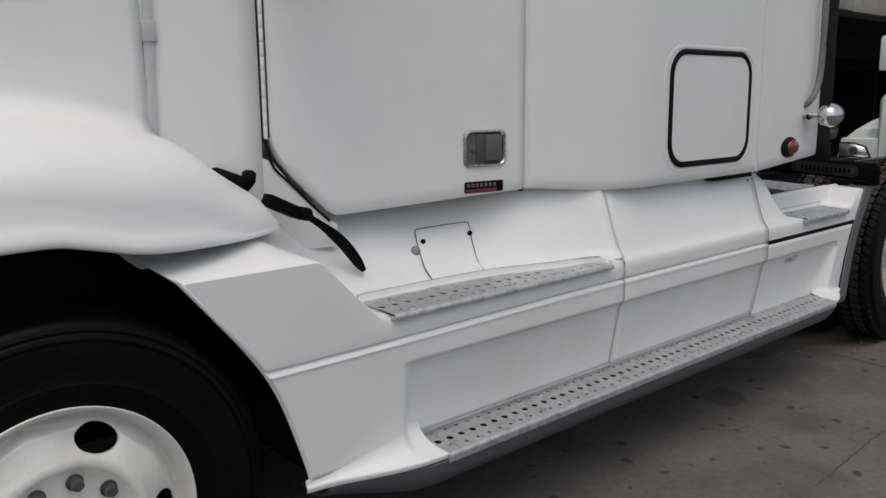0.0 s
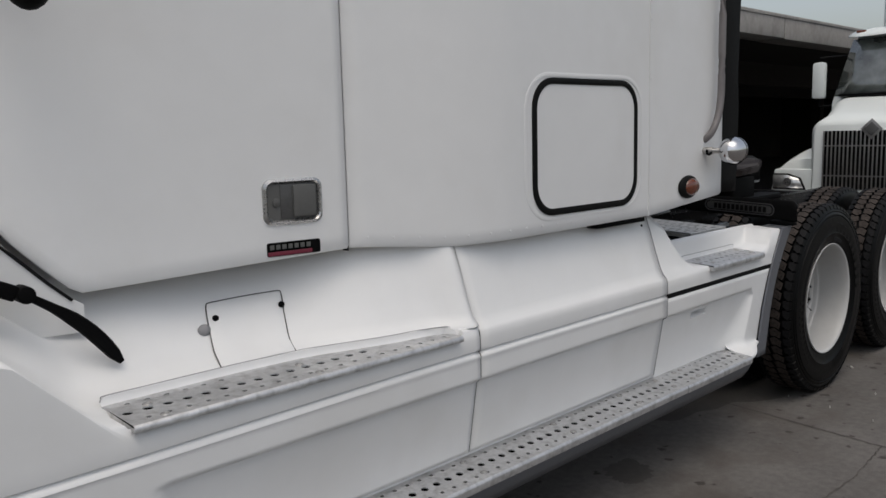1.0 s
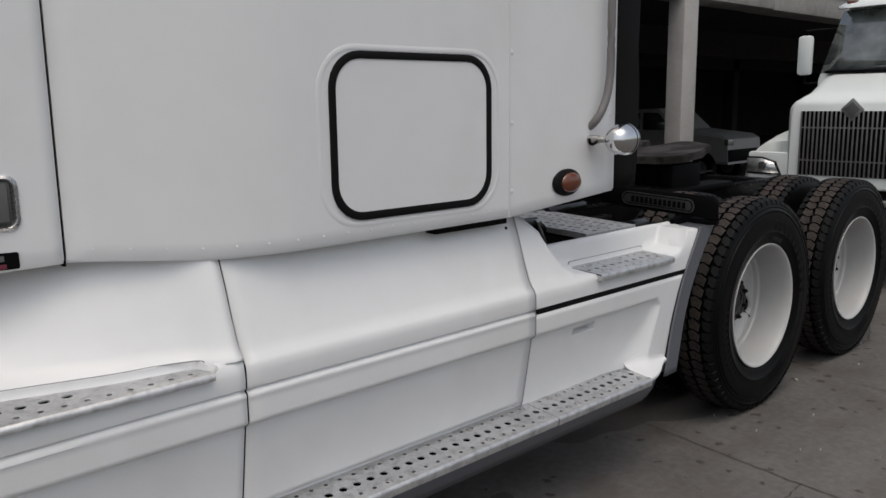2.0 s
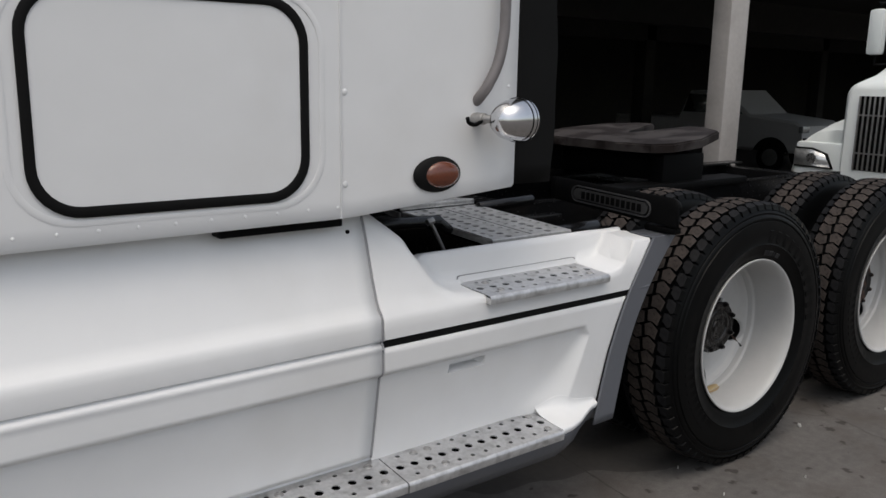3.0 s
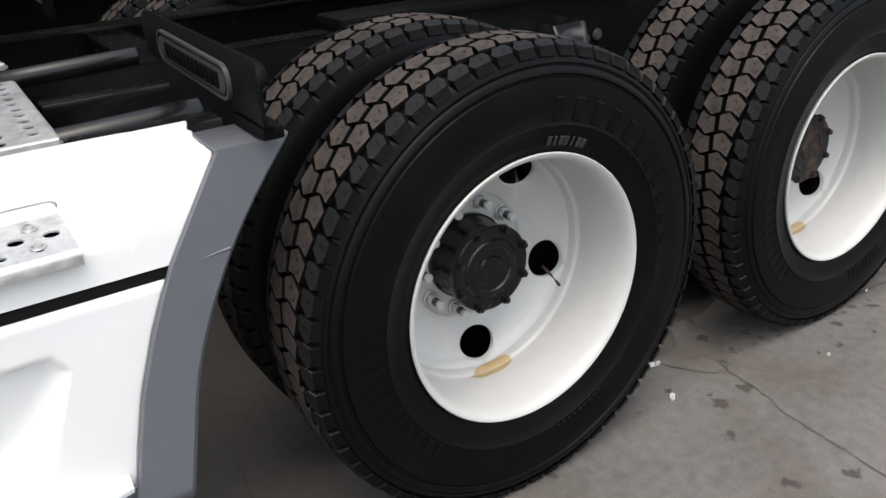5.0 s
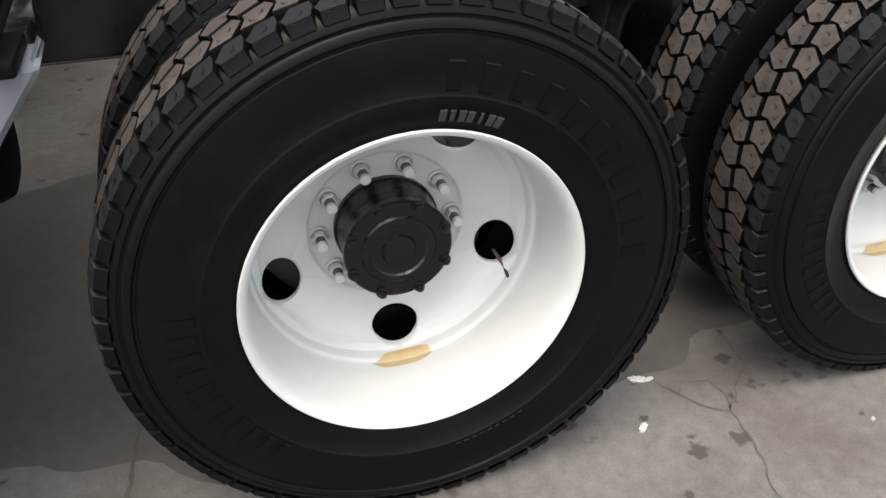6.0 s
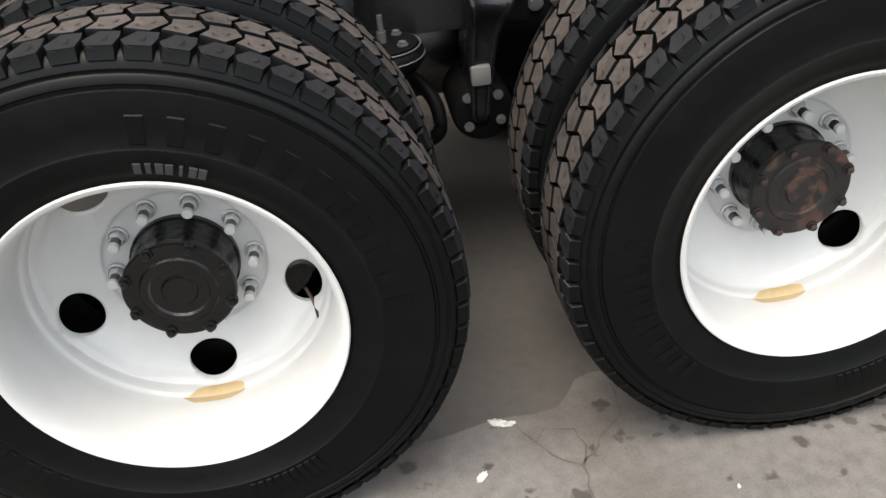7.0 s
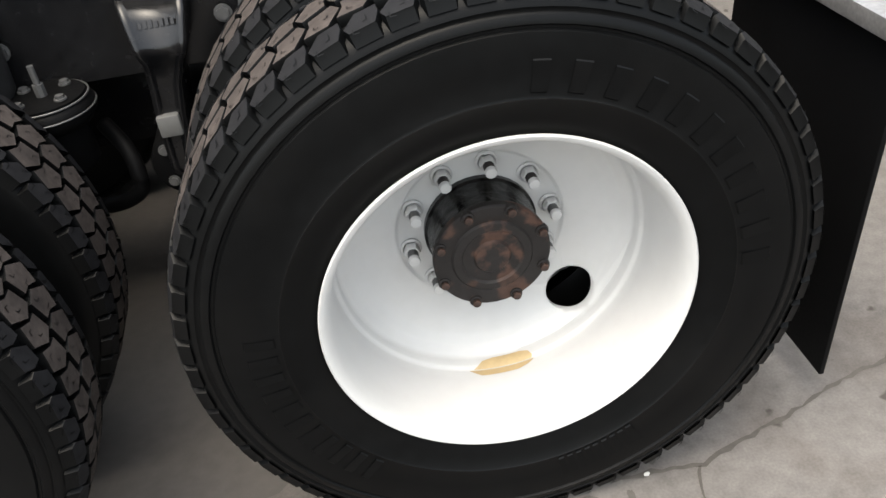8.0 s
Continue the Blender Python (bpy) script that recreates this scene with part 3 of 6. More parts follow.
# grey skirt under the step
rows = []
for x in [0.61, 0.65, 0.70, 0.80, 0.90, 0.97] + spread(1.0, 3.95, 0.1) + [4.0, 4.05, 4.10, 4.15, 4.19, 4.225]:
    s = smooth_step(0.55, 1.0, x) * (1 - smooth_step(3.93, 4.18, x))
    y = LIP + 0.006 - 0.086 * s + (0.004 if x > 3.95 else 0.0)
    z = 0.468 - 0.022 * s
    zb = 0.402 - 0.066 * s
    tuck = 1 - 0.7 * smooth_step(3.93, 4.08, x)
    rows.append([(x, y + 0.006, z + 0.004), (x, y, z - 0.004), (x, y + 0.004 * tuck, z - 0.02), (x, y + 0.02 * tuck, (z + zb) / 2), (x, y + 0.055 * tuck, zb + 0.008), (x, y + 0.085 * tuck, zb), (x, y + 0.16, zb + 0.01)])
v, f = grid(rows)
thick(child("skirt", mesh_of("skirt", v, [q[::-1] for q in f], GREY, angle=40), truck, "dark grey painted skirt below the running step"), -0.005)
# white sill between the recessed panel and the tread
bm = bmesh.new()
box(bm, 1.02, 3.93, 1.577, 1.60, 0.478, 0.500, 0.004)
part("step_sill", bm, WHITE, truck, "white sill behind the running step")
# white toe panels that close the step's two ends

def step_toe(x0, x1, tops, fronts, rims):
    """A moulded end of the running step: the panel above runs down and out in a cove to the rim of the skirt."""
    rows = []
    for x in spread(x0, x1, 0.012):
        top, front, rim = curve_at(tops, x), curve_at(fronts, x), curve_at(rims, x)
        y0, y1 = LIP + lower_dy(x, top) + 0.001, LIP + lower_dy(x, 0.495) + 0.001
        corner = (y1, rim + 0.004)
        c1 = (y0 + 0.72 * (corner[0] - y0), top + 0.72 * (corner[1] - top))
        c2 = (corner[0] + 0.34 * (front - corner[0]), corner[1] + 0.34 * (rim - corner[1]))
        row = []
        for k in range(17):
            a = k / 16
            w = ((1 - a) ** 3, 3 * a * (1 - a) ** 2, 3 * a * a * (1 - a), a ** 3)
            row.append((x, w[0] * y0 + w[1] * c1[0] + w[2] * c2[0] + w[3] * front, w[0] * top + w[1] * c1[1] + w[2] * c2[1] + w[3] * rim))
        row += [(x, front - 0.002, rim - 0.003), (x, front - 0.003, rim - 0.009), (x, front + 0.002, rim - 0.020)]
        rows.append(row)
    v, f = grid(rows)
    me = mesh_of("step_toe", v, [q[::-1] for q in f], WHITE, angle=60)
    return thick(child("step_toe", me, truck, "white moulded concave end of the running step"), 0.004, (0.0, -0.3, 1.0), True)


step_toe(0.535, 1.012, [(0.53, 0.500), (0.70, 0.520), (0.85, 0.548), (0.94, 0.556), (1.012, 0.545)],
         [(0.53, 1.501), (0.62, 1.490), (0.72, 1.462), (0.82, 1.434), (0.92, 1.417), (1.012, 1.413)], [(0.53, 0.482), (0.75, 0.477), (1.012, 0.472)])
step_toe(3.926, 4.172, [(3.92, 0.502), (3.95, 0.511), (3.99, 0.530), (4.03, 0.534), (4.06, 0.519), (4.11, 0.507), (4.18, 0.497)],
         [(3.92, 1.411), (3.98, 1.417), (4.04, 1.437), (4.10, 1.467), (4.14, 1.484), (4.18, 1.493)], [(3.92, 0.470), (4.04, 0.476), (4.18, 0.486)])

# seams between the fairing panels
for x, r, mat, label in ((2.066, 0.0024, DARKGAP, "dark seam between fairing panels"), (3.2725, 0.0055, PIPE_GREY, "grey rubber bead between fairing panels")):
    bm = bmesh.new()
    pts = [(x, LIP + dy + 0.004, z) for dy, z in PROFILE[1:]] + [(x, LIP + lower_dy(x, z) + 0.004, z) for z in LOW_Z[::2] + [0.50]]
    for (a, b) in zip(pts, pts[1:]):
        if (Vector(a) - Vector(b)).length > 0.004:
            tube(bm, a, b, r, 8)
    part("panel_seam", bm, mat, truck, label)
bm = bmesh.new()
tube(bm, (3.218, 1.606, 1.1775), (3.218, 1.5975, 1.180), 0.006, 12, bevel=0.001)
part("blind_plug", bm, PLASTIC, mid_fairing, "small black plug in the fairing")


# ---- cab, door, sleeper ----
SIDE = [(0.20, 2.03), (0.45, 1.95), (0.68, 1.885), (0.84, 1.845), (1.10, 1.805), (1.42, 1.763), (1.57, 1.740), (1.71, 1.716), (1.90, 1.655), (2.08, 1.592), (2.25, 1.550), (2.42, 1.543), (2.7, 1.538), (3.1, 1.533), (3.4, 1.520), (3.9, 1.497)]


def side_y(x):
    return curve_at(SIDE, x)


def floor_z(x):
    return along([(0.4, 1.22), (0.90, 1.215), (1.71, 1.250), (2.05, 1.222), (3.18, 1.230), (3.80, 1.287)], x)


def side_panel(name, x0, x1, z_top, mat, label, parent, out=0.0, z_low=None, step=0.06):
    rows = []
    for x in spread(x0, x1, step):
        lo = z_low(x) if z_low else floor_z(x)
        y = side_y(x) - out
        col = [(x, y + 0.05, lo + 0.004), (x, y + 0.008, lo), (x, y, lo + 0.012)]
        z0 = lo + 0.05
        col += [(x, y, z0 + (z_top - z0) * k / 14) for k in range(15)]
        rows.append(col)
    v, f = grid(rows)
    ob = child(name, mesh_of(name, v, f, mat, angle=40), parent, label)
    return thick(ob, 0.02)


sleeper = side_panel("sleeper_side", 1.699, 3.750, 3.62, WHITE, "white riveted sleeper side panel", truck)
for name, dims, label in (("sleeper_back", (3.717, 3.747, 1.545, 3.90, 1.30, 3.60), "white sleeper back wall"), ("sleeper_roof", (1.9, 3.79, 1.56, 3.90, 3.60, 3.66), "white sleeper roof"),
                          ("sleeper_far_side", (0.9, 3.78, 3.88, 3.91, 1.26, 3.60), "white sleeper side on the far side"), ("sleeper_floor", (1.3, 3.73, 1.90, 3.88, 1.255, 1.285), "white sleeper floor")):
    bm = bmesh.new()
    box(bm, *dims, 0.012)
    part(name, bm, WHITE, truck, label)
door_low = lambda x: along([(0.69, 1.47), (0.70, 1.425), (0.745, 1.362), (0.80, 1.300), (0.885, 1.215), (0.90, 1.214), (1.71, 1.249)], x)
door = side_panel("cab_door", 0.688, 1.692, 3.0, WHITE, "closed white cab door", truck, 0.003, door_low, 0.03)
cowl = side_panel("cowl", 0.22, 0.662, 3.0, WHITE, "white cowl panel ahead of the door", truck, 0.0, lambda x: 1.16)
# dark gap round the door, and the cowl's foot beside it
bm = bmesh.new()
sweep(bm, [(0.664, side_y(0.664) + 0.002, z) for z in (2.9, 2.2, 1.47)], 0.0026, 6)
sweep(bm, [(0.674, side_y(0.674), 1.475)] + [(x, side_y(x) - 0.001, z) for x, z in ((0.681, 1.427), (0.698, 1.381), (0.732, 1.345), (0.772, 1.302), (0.822, 1.248), (0.873, 1.199))], 0.0042, 8)
part("door_seal", bm, GASKET, truck, "black rubber door seal")
bm = bmesh.new()
box(bm, 1.693, 1.6988, side_y(1.69) + 0.006, side_y(1.69) + 0.03, 1.24, 2.95)
part("door_gap", bm, DARKGAP, truck, "dark gap behind the door")
rows = []
for x in spread(0.661, 0.90, 0.03):
    hi = along([(0.655, 1.42), (0.69, 1.405), (0.735, 1.348), (0.80, 1.276), (0.885, 1.19), (0.90, 1.185)], x)
    rows.append([(x, side_y(x) + 0.002, hi), (x, side_y(x) + 0.001, (hi + 1.12) / 2), (x, side_y(x) + 0.004, 1.11)])
v, f = grid(rows)
thick(child("cowl_foot", mesh_of("cowl_foot", v, [q[::-1] for q in f], WHITE), truck, "white sill below the door's front corner"), -0.01, crisp=True)
# piano hinge
for k in range(33):
    bm = bmesh.new()
    z = 1.477 + 0.0425 * k
    tube(bm, (0.674, side_y(0.674) - 0.003, z), (0.674, side_y(0.674) - 0.003, z + 0.0412), 0.0068, 10, bevel=0.001)
    part("hinge_knuckle", bm, WHITE, door)


def rounded(x0, x1, z0, z1, r, n=8):
    """Points of a rounded rectangle in x and z."""
    pts = []
    for cx, cz, a0 in ((x1 - r, z1 - r, 0), (x0 + r, z1 - r, 90), (x0 + r, z0 + r, 180), (x1 - r, z0 + r, 270)):
        pts += [(cx + r * math.cos(radians(a0 + 90 * k / n)), cz + r * math.sin(radians(a0 + 90 * k / n))) for k in range(n + 1)]
    return pts


def frame_ring(outer, inner, y_of, heights, mat, name, parent, label=""):
    """A ring between two outlines, domed by heights (distance outwards at outer edge, middle, inner edge)."""
    n = len(outer)
    mid = [((a[0] + b[0]) / 2, (a[1] + b[1]) / 2) for a, b in zip(outer, inner)]
    verts, faces = [], []
    for pts, h in ((outer, -0.004), (outer, heights[0]), (mid, heights[1]), (inner, heights[2]), (inner, -0.004)):
        verts += [(x, y_of(x) - h, z) for x, z in pts]
    for r in range(4):
        for j in range(n):
            k = (j + 1) % n
            faces.append((r * n + j, r * n + k, (r + 1) * n + k, (r + 1) * n + j))
    return child(name, mesh_of(name, verts, faces, mat, angle=50), parent, label)


def disc_panel(outline, y_of, h, mat, name, parent, label=""):
    n = len(outline)
    cx, cz = sum(p[0] for p in outline) / n, sum(p[1] for p in outline) / n
    verts = [(cx, y_of(cx) - h, cz)] + [(x, y_of(x) - h, z) for x, z in outline] + [(x, y_of(x) + 0.004, z) for x, z in outline]
    faces = [(0, 1 + j, 1 + (j + 1) % n) for j in range(n)] + [(1 + j, 1 + n + j, 1 + n + (j + 1) % n, 1 + (j + 1) % n) for j in range(n)]
    return child(name, mesh_of(name, verts, faces, mat, angle=40), parent, label)


# luggage door with its black rubber surround
hatch = disc_panel(rounded(2.424, 3.043, 1.316, 1.772, 0.09), side_y, 0.004, WHITE, "luggage_hatch", truck, "white luggage hatch with a black rubber surround")
frame_ring(rounded(2.402, 3.067, 1.291, 1.795, 0.112), rounded(2.424, 3.043, 1.316, 1.772, 0.09), side_y, (0.006, 0.011, 0.007), GASKET, "hatch_seal", hatch, "black rubber hatch seal")
frame_ring(rounded(2.360, 3.115, 1.271, 1.814, 0.139), rounded(2.376, 3.099, 1.287, 1.798, 0.123), side_y, (0.001, 0.0028, 0.0015), WHITE, "hatch_flange", hatch)


def rivet(x, z, r=0.0065):
    bm = bmesh.new()
    made = bmesh.ops.create_uvsphere(bm, u_segments=10, v_segments=6, radius=r)["verts"]
    bmesh.ops.transform(bm, matrix=Matrix.Translation((x, side_y(x), z)) @ Matrix.Diagonal((1, 0.36, 1, 1)), verts=made)
    return part("rivet", bm, WHITE, sleeper)


for z in spread(1.324, 2.78, 0.2427):
    rivet(3.172, z, 0.009)
for x in spread(1.76, 3.15, 0.088):
    rivet(x, floor_z(x) + 0.032, 0.0048)
rivet(3.72, 1.585, 0.006), rivet(3.66, 1.60, 0.006)
bm = bmesh.new()
box(bm, 3.157, 3.163, side_y(3.16) - 0.004, side_y(3.16) + 0.01, 1.232, 2.98, 0.001)
part("lap_seam", bm, WHITE, sleeper, "white lapped panel seam")

# door handle and badge
handle = frame_ring(rounded(1.412, 1.604, 1.345, 1.482, 0.028), rounded(1.428, 1.588, 1.360, 1.467, 0.020), side_y, (0.008, 0.013, 0.005), BEZEL, "door_handle", door, "chrome paddle door handle in a square bezel")
disc_panel(rounded(1.428, 1.588, 1.360, 1.467, 0.020), side_y, 0.0045, CUP, "handle_cup", door, "brushed metal handle cup")
bm = bmesh.new()
m = Matrix.Translation((1.54, side_y(1.54) - 0.010, 1.413)) @ Matrix.Rotation(math.atan2(side_y(1.59) - side_y(1.49), 0.1), 4, "Z")
box(bm, -0.034, 0.040, -0.006, 0.008, -0.046, 0.049, 0.004, m)
part("paddle", bm, CUP, door, "worn metal door paddle")
bm = bmesh.new()
box(bm, -0.074, 0.047, 0.003, 0.012, -0.052, 0.053, 0.002, m)
part("paddle_shadow_gap", bm, STUD_STEEL, door)
bm = bmesh.new()
tube(bm, (1.455, side_y(1.455) - 0.009, 1.412), (1.455, side_y(1.455) + 0.002, 1.412), 0.013, 16, bevel=0.001)
part("lock_cylinder", bm, CUP, door)
badge = disc_panel(rounded(1.418, 1.592, 1.250, 1.292, 0.006), side_y, 0.006, PLASTIC, "model_badge", door, "black and red model badge with a chrome edge")
for k in range(7):
    x0 = 1.426 + 0.0198 * k
    bm = bmesh.new()
    y = side_y(x0 + 0.008)
    box(bm, x0, x0 + 0.0145, y - 0.0075, y - 0.005, 1.271, 1.285, 0.001)
    part("badge_bar", bm, CUP, door)
bm = bmesh.new()
box(bm, 1.420, 1.565, side_y(1.49) - 0.0085, side_y(1.49) + 0.004, 1.252, 1.264, 0.001, None)
bmesh.ops.rotate(bm, cent=(1.49, side_y(1.49), 1.25), matrix=Matrix.Rotation(math.atan2(side_y(1.56) - side_y(1.42), 0.14), 3, "Z"), verts=bm.verts)
part("badge_stripe", bm, RED, door, "red badge stripe")

# marker light, load lamp, grab pipe, black extender
bm = bmesh.new()
made = bmesh.ops.create_uvsphere(bm, u_segments=24, v_segments=12, radius=1.0)["verts"]
bmesh.ops.transform(bm, matrix=Matrix.Translation((3.466, 1.515, 1.336)) @ Matrix.Diagonal((0.084, 0.019, 0.052, 1)), verts=made)
marker = part("marker_light", bm, GASKET, truck, "oval amber side marker light in a black rubber base")
bm = bmesh.new()
made = bmesh.ops.create_uvsphere(bm, u_segments=24, v_segments=12, radius=1.0)["verts"]
bmesh.ops.transform(bm, matrix=Matrix.Translation((3.476, 1.503, 1.336)) @ Matrix.Diagonal((0.060, 0.020, 0.038, 1)), verts=made)
part("marker_lens", bm, AMBER, marker, "dull amber lens")
v, f = lathe([(0.0, -0.075), (0.022, -0.072), (0.040, -0.058), (0.052, -0.035), (0.060, -0.005), (0.0625, 0.025), (0.0635, 0.028), (0.0635, 0.034), (0.061, 0.036), (0.061, 0.044), (0.055, 0.048), (0.0, 0.049)], 32)
lamp_at = pose(3.650, 1.403, 1.492, 0, 0, -78)
lamp = child("load_lamp", mesh_of("load_lamp", v, f, CHROME, angle=50), truck, "chrome bullet-shaped work lamp on the sleeper's rear edge", lamp_at)
for r, y in ((0.0630, 0.014), (0.0637, 0.031)):
    bm = bmesh.new()
    sweep(bm, [(r * math.cos(radians(a)), y, r * math.sin(radians(a))) for a in spread(0, 360, 12)], 0.0011, 6)
    part("lamp_groove", bm, DARKGAP, lamp, "dark groove round the lamp")
bm = bmesh.new()
tube(bm, (3.600, 1.47, 1.493), (3.595, 1.532, 1.493), 0.017, 14, bevel=0.002)
tube(bm, (3.595, 1.524, 1.493), (3.595, 1.532, 1.493), 0.028, 14)
tube(bm, (3.623, 1.412, 1.493), (3.601, 1.475, 1.493), 0.012, 12)
part("lamp_bracket", bm, STEEL, truck, "steel lamp bracket")
bm = bmesh.new()
sweep(bm, [(3.595, 1.475, 1.488), (3.567, 1.468, 1.478), (3.540, 1.465, 1.482), (3.530, 1.462, 1.498)], 0.006, 8)
part("lamp_lever", bm, PLASTIC, truck, "short black lever")
PIPE = material("grey_grab_bar", (0.20, 0.185, 0.185), 0.45, metal=0.3, vary=0.1, scales=(6.0, 50.0), bump=0.05)
bm = bmesh.new()
sweep(bm, [(3.604, 1.520, 1.540), (3.604, 1.495, 1.558), (3.618, 1.478, 1.592), (3.645, 1.471, 1.650), (3.662, 1.470, 1.720), (3.667, 1.470, 1.80), (3.667, 1.470, 2.10), (3.667, 1.470, 2.75)], 0.016, 12)
part("grab_bar", bm, PIPE, truck, "grey painted bent grab bar")
bm = bmesh.new()
box(bm, 3.584, 3.624, 1.518, 1.530, 1.512, 1.566, 0.008)
part("grab_bar_foot", bm, PIPE, truck)
rows = []
for z in spread(1.29, 2.95, 0.06):
    w = 0.012 * math.sin(9 * z) + 0.006 * math.sin(23 * z)
    rows.append([(3.745, 1.516, z), (3.775, 1.508, z), (3.85 + 0.3 * w, 1.505 + 0.3 * w, z), (3.912 + 0.5 * w, 1.506, z), (3.918 + 0.5 * w, 1.530, z)])
v, f = grid(rows)
thick(child("side_extender", mesh_of("side_extender", v, f, GASKET, angle=60), truck, "black rubber side extender behind the sleeper"), -0.012)

# black support strip below the sleeper's rear
bm = bmesh.new()
box(bm, 2.83, 3.18, 1.56, 1.62, 1.205, 1.232, 0.004)
part("sleeper_support", bm, PLASTIC, truck, "black support rail below the sleeper")

# filler flap
def flap_y(x, z):
    return LIP + scoop(x) * along([(p[1], p[0]) for p in PROFILE[::-1]], 0.936 + (z - 0.958) * (1.285 - 0.936) / (1.285 - 0.958)) + ledge_w(x)


def flap_at(u, s):
    """A point of the flap's sheet: u along its width, s up it."""
    return 1.223 + 0.039 * s + 0.238 * u, 0.954 + 0.166 * s + 0.008 * u


rows = []
for u in spread(0, 1, 0.1):
    row = []
    for s in (0, 0.04, 0.2, 0.4, 0.6, 0.8, 0.96, 1.0):
        x, z = flap_at(u, s)
        edge = s in (0, 1.0) or u in (0, 1)
        row.append((x, flap_y(x, z) - (0.0 if edge else 0.006), z))
    rows.append(row)
v, f = grid(rows)
flap = child("filler_flap", mesh_of("filler_flap", v, [q[::-1] for q in f], WHITE), truck, "white square flap with two black knobs in the fairing")
bm = bmesh.new()
rim = [(-0.01, k / 8) for k in range(8)] + [(0.0, 0.98), (0.03, 1.01)] + [(k / 6, 1.012) for k in range(1, 6)] + [(0.97, 1.01), (1.0, 0.98)] + [(1.01, 1 - k / 8) for k in range(1, 9)]
sweep(bm, [(x, flap_y(x, z) - 0.001, z) for x, z in [flap_at(u, s) for u, s in rim]], 0.0018, 6)
part("flap_gap", bm, CUP, flap)
for x, z in ((1.273, 1.080), (1.486, 1.090)):
    bm = bmesh.new()
    y = flap_y(x, z) - 0.006
    tube(bm, (x, y + 0.004, z), (x, y - 0.006, z), 0.0095, 14, bevel=0.002)
    part("flap_knob", bm, PLASTIC, flap, "black rubber knob")
bm = bmesh.new()
made = bmesh.ops.create_uvsphere(bm, u_segments=14, v_segments=8, radius=1.0)["verts"]
bmesh.ops.transform(bm, matrix=Matrix.Translation((1.230, flap_y(1.238, 1.052) + 0.004, 1.052)) @ Matrix.Diagonal((0.020, 0.016, 0.019, 1)), verts=made)
part("flap_hinge", bm, PIPE_GREY, flap)

# hood, front wing and its latch
def wing_section(x):
    """Points (y, z) from the wing's crest down and out to the wheel arch lip."""
    lip_z = curve_at([(-0.95, 0.95), (-0.70, 1.14), (-0.40, 1.25), (-0.10, 1.272), (0.0, 1.254), (0.12, 1.226), (0.30, 1.214), (0.66, 1.200)], x)
    out = curve_at([(-0.95, 1.56), (-0.4, 1.515), (-0.1, 1.51), (0.2, 1.545), (0.45, 1.64), (0.60, 1.74), (0.66, 1.792)], x)
    crown = curve_at([(-0.95, 1.52), (-0.4, 1.57), (-0.1, 1.562), (0.1, 1.542), (0.25, 1.522), (0.350, 1.490), (0.46, 1.411), (0.588, 1.318), (0.62, 1.275), (0.66, 1.207)], x)
    inn = curve_at([(-0.95, 2.02), (-0.4, 2.0), (0.1, 1.985), (0.36, 1.962), (0.522, 1.930), (0.583, 1.888), (0.66, 1.80)], x)
    roll = 1 - smooth_step(0.25, 0.50, x)
    low_y, low_z = out + 0.022 * roll, lip_z + 0.02 + 0.045 * roll
    swell = 0.80 + 0.28 * smooth_step(0.2, 0.6, x)
    pts = []
    for k in range(13):
        a = radians(90 * k / 12)
        pts.append((inn - (inn - low_y) * math.sin(a) ** swell, low_z + (crown - low_z) * (math.cos(a) ** swell)))
    return pts + [(out + 0.010 * roll, lip_z + 0.014 + 0.030 * roll), (out - 0.003, lip_z + 0.012 + 0.010 * roll), (out - 0.004, lip_z + 0.006), (out, lip_z), (out + 0.03, lip_z - 0.004)]


def hood_section(x):
    """The bonnet's upright side with a small hollow curve down to the wing's crest."""
    y2, z2 = wing_section(x)[2]
    yb = 2.012 - 0.040 * smooth_step(-0.2, 0.35, x)
    rise = 0.105 - 0.045 * smooth_step(0.0, 0.33, x)
    pts = [(2.75, 2.52), (yb + 0.42, 2.50), (yb + 0.18, 2.45), (yb + 0.08, 2.36), (yb + 0.035, 2.20), (yb + 0.016, 2.0), (yb + 0.006, 1.80)]
    for k in range(10):
        t = k / 9
        pts.append(((1 - t) ** 2 * yb + 2 * t * (1 - t) * yb + t * t * y2, (1 - t) ** 2 * (z2 + rise) + 2 * t * (1 - t) * (z2 + 0.006) + t * t * z2))
    return pts


HOOD_END = 0.338
front_xs = spread(-1.3, HOOD_END, 0.04)
v, f = grid([[(x, y, z) for y, z in hood_section(x)] for x in front_xs])
for rows in ([[(x, y, z) for y, z in wing_section(x)[2:]] for x in front_xs + spread(HOOD_END, 0.655, 0.03)[1:]], [[(x, y, z) for y, z in wing_section(x)[:3]] for x in spread(HOOD_END, 0.655, 0.03)]):
    v2, f2 = grid(rows)
    f += [tuple(k + len(v) for k in q) for q in f2]
    v += v2
hood_mesh = mesh_of("hood", v, f, WHITE, angle=60)
bm = bmesh.new()
bm.from_mesh(hood_mesh)
bmesh.ops.remove_doubles(bm, verts=bm.verts, dist=0.0004)
soften(bm, 60)
bm.to_mesh(hood_mesh)
bm.free()
thick(child("hood", hood_mesh, truck, "white bonnet side and front wing with a pointed tail"), 0.006)
bm = bmesh.new()
sweep(bm, [(x, 2.0175 - 0.040 * smooth_step(-0.2, 0.35, x) + 0.0015, along([(-1.3, 1.65), (-0.01, 1.874), (0.15, 1.904), (0.335, 1.935)], x)) for x in spread(-1.25, HOOD_END - 0.005, 0.1)], 0.0035, 6)
part("hood_seam", bm, DARKGAP, truck, "dark seam along the bonnet's side")
rows = []
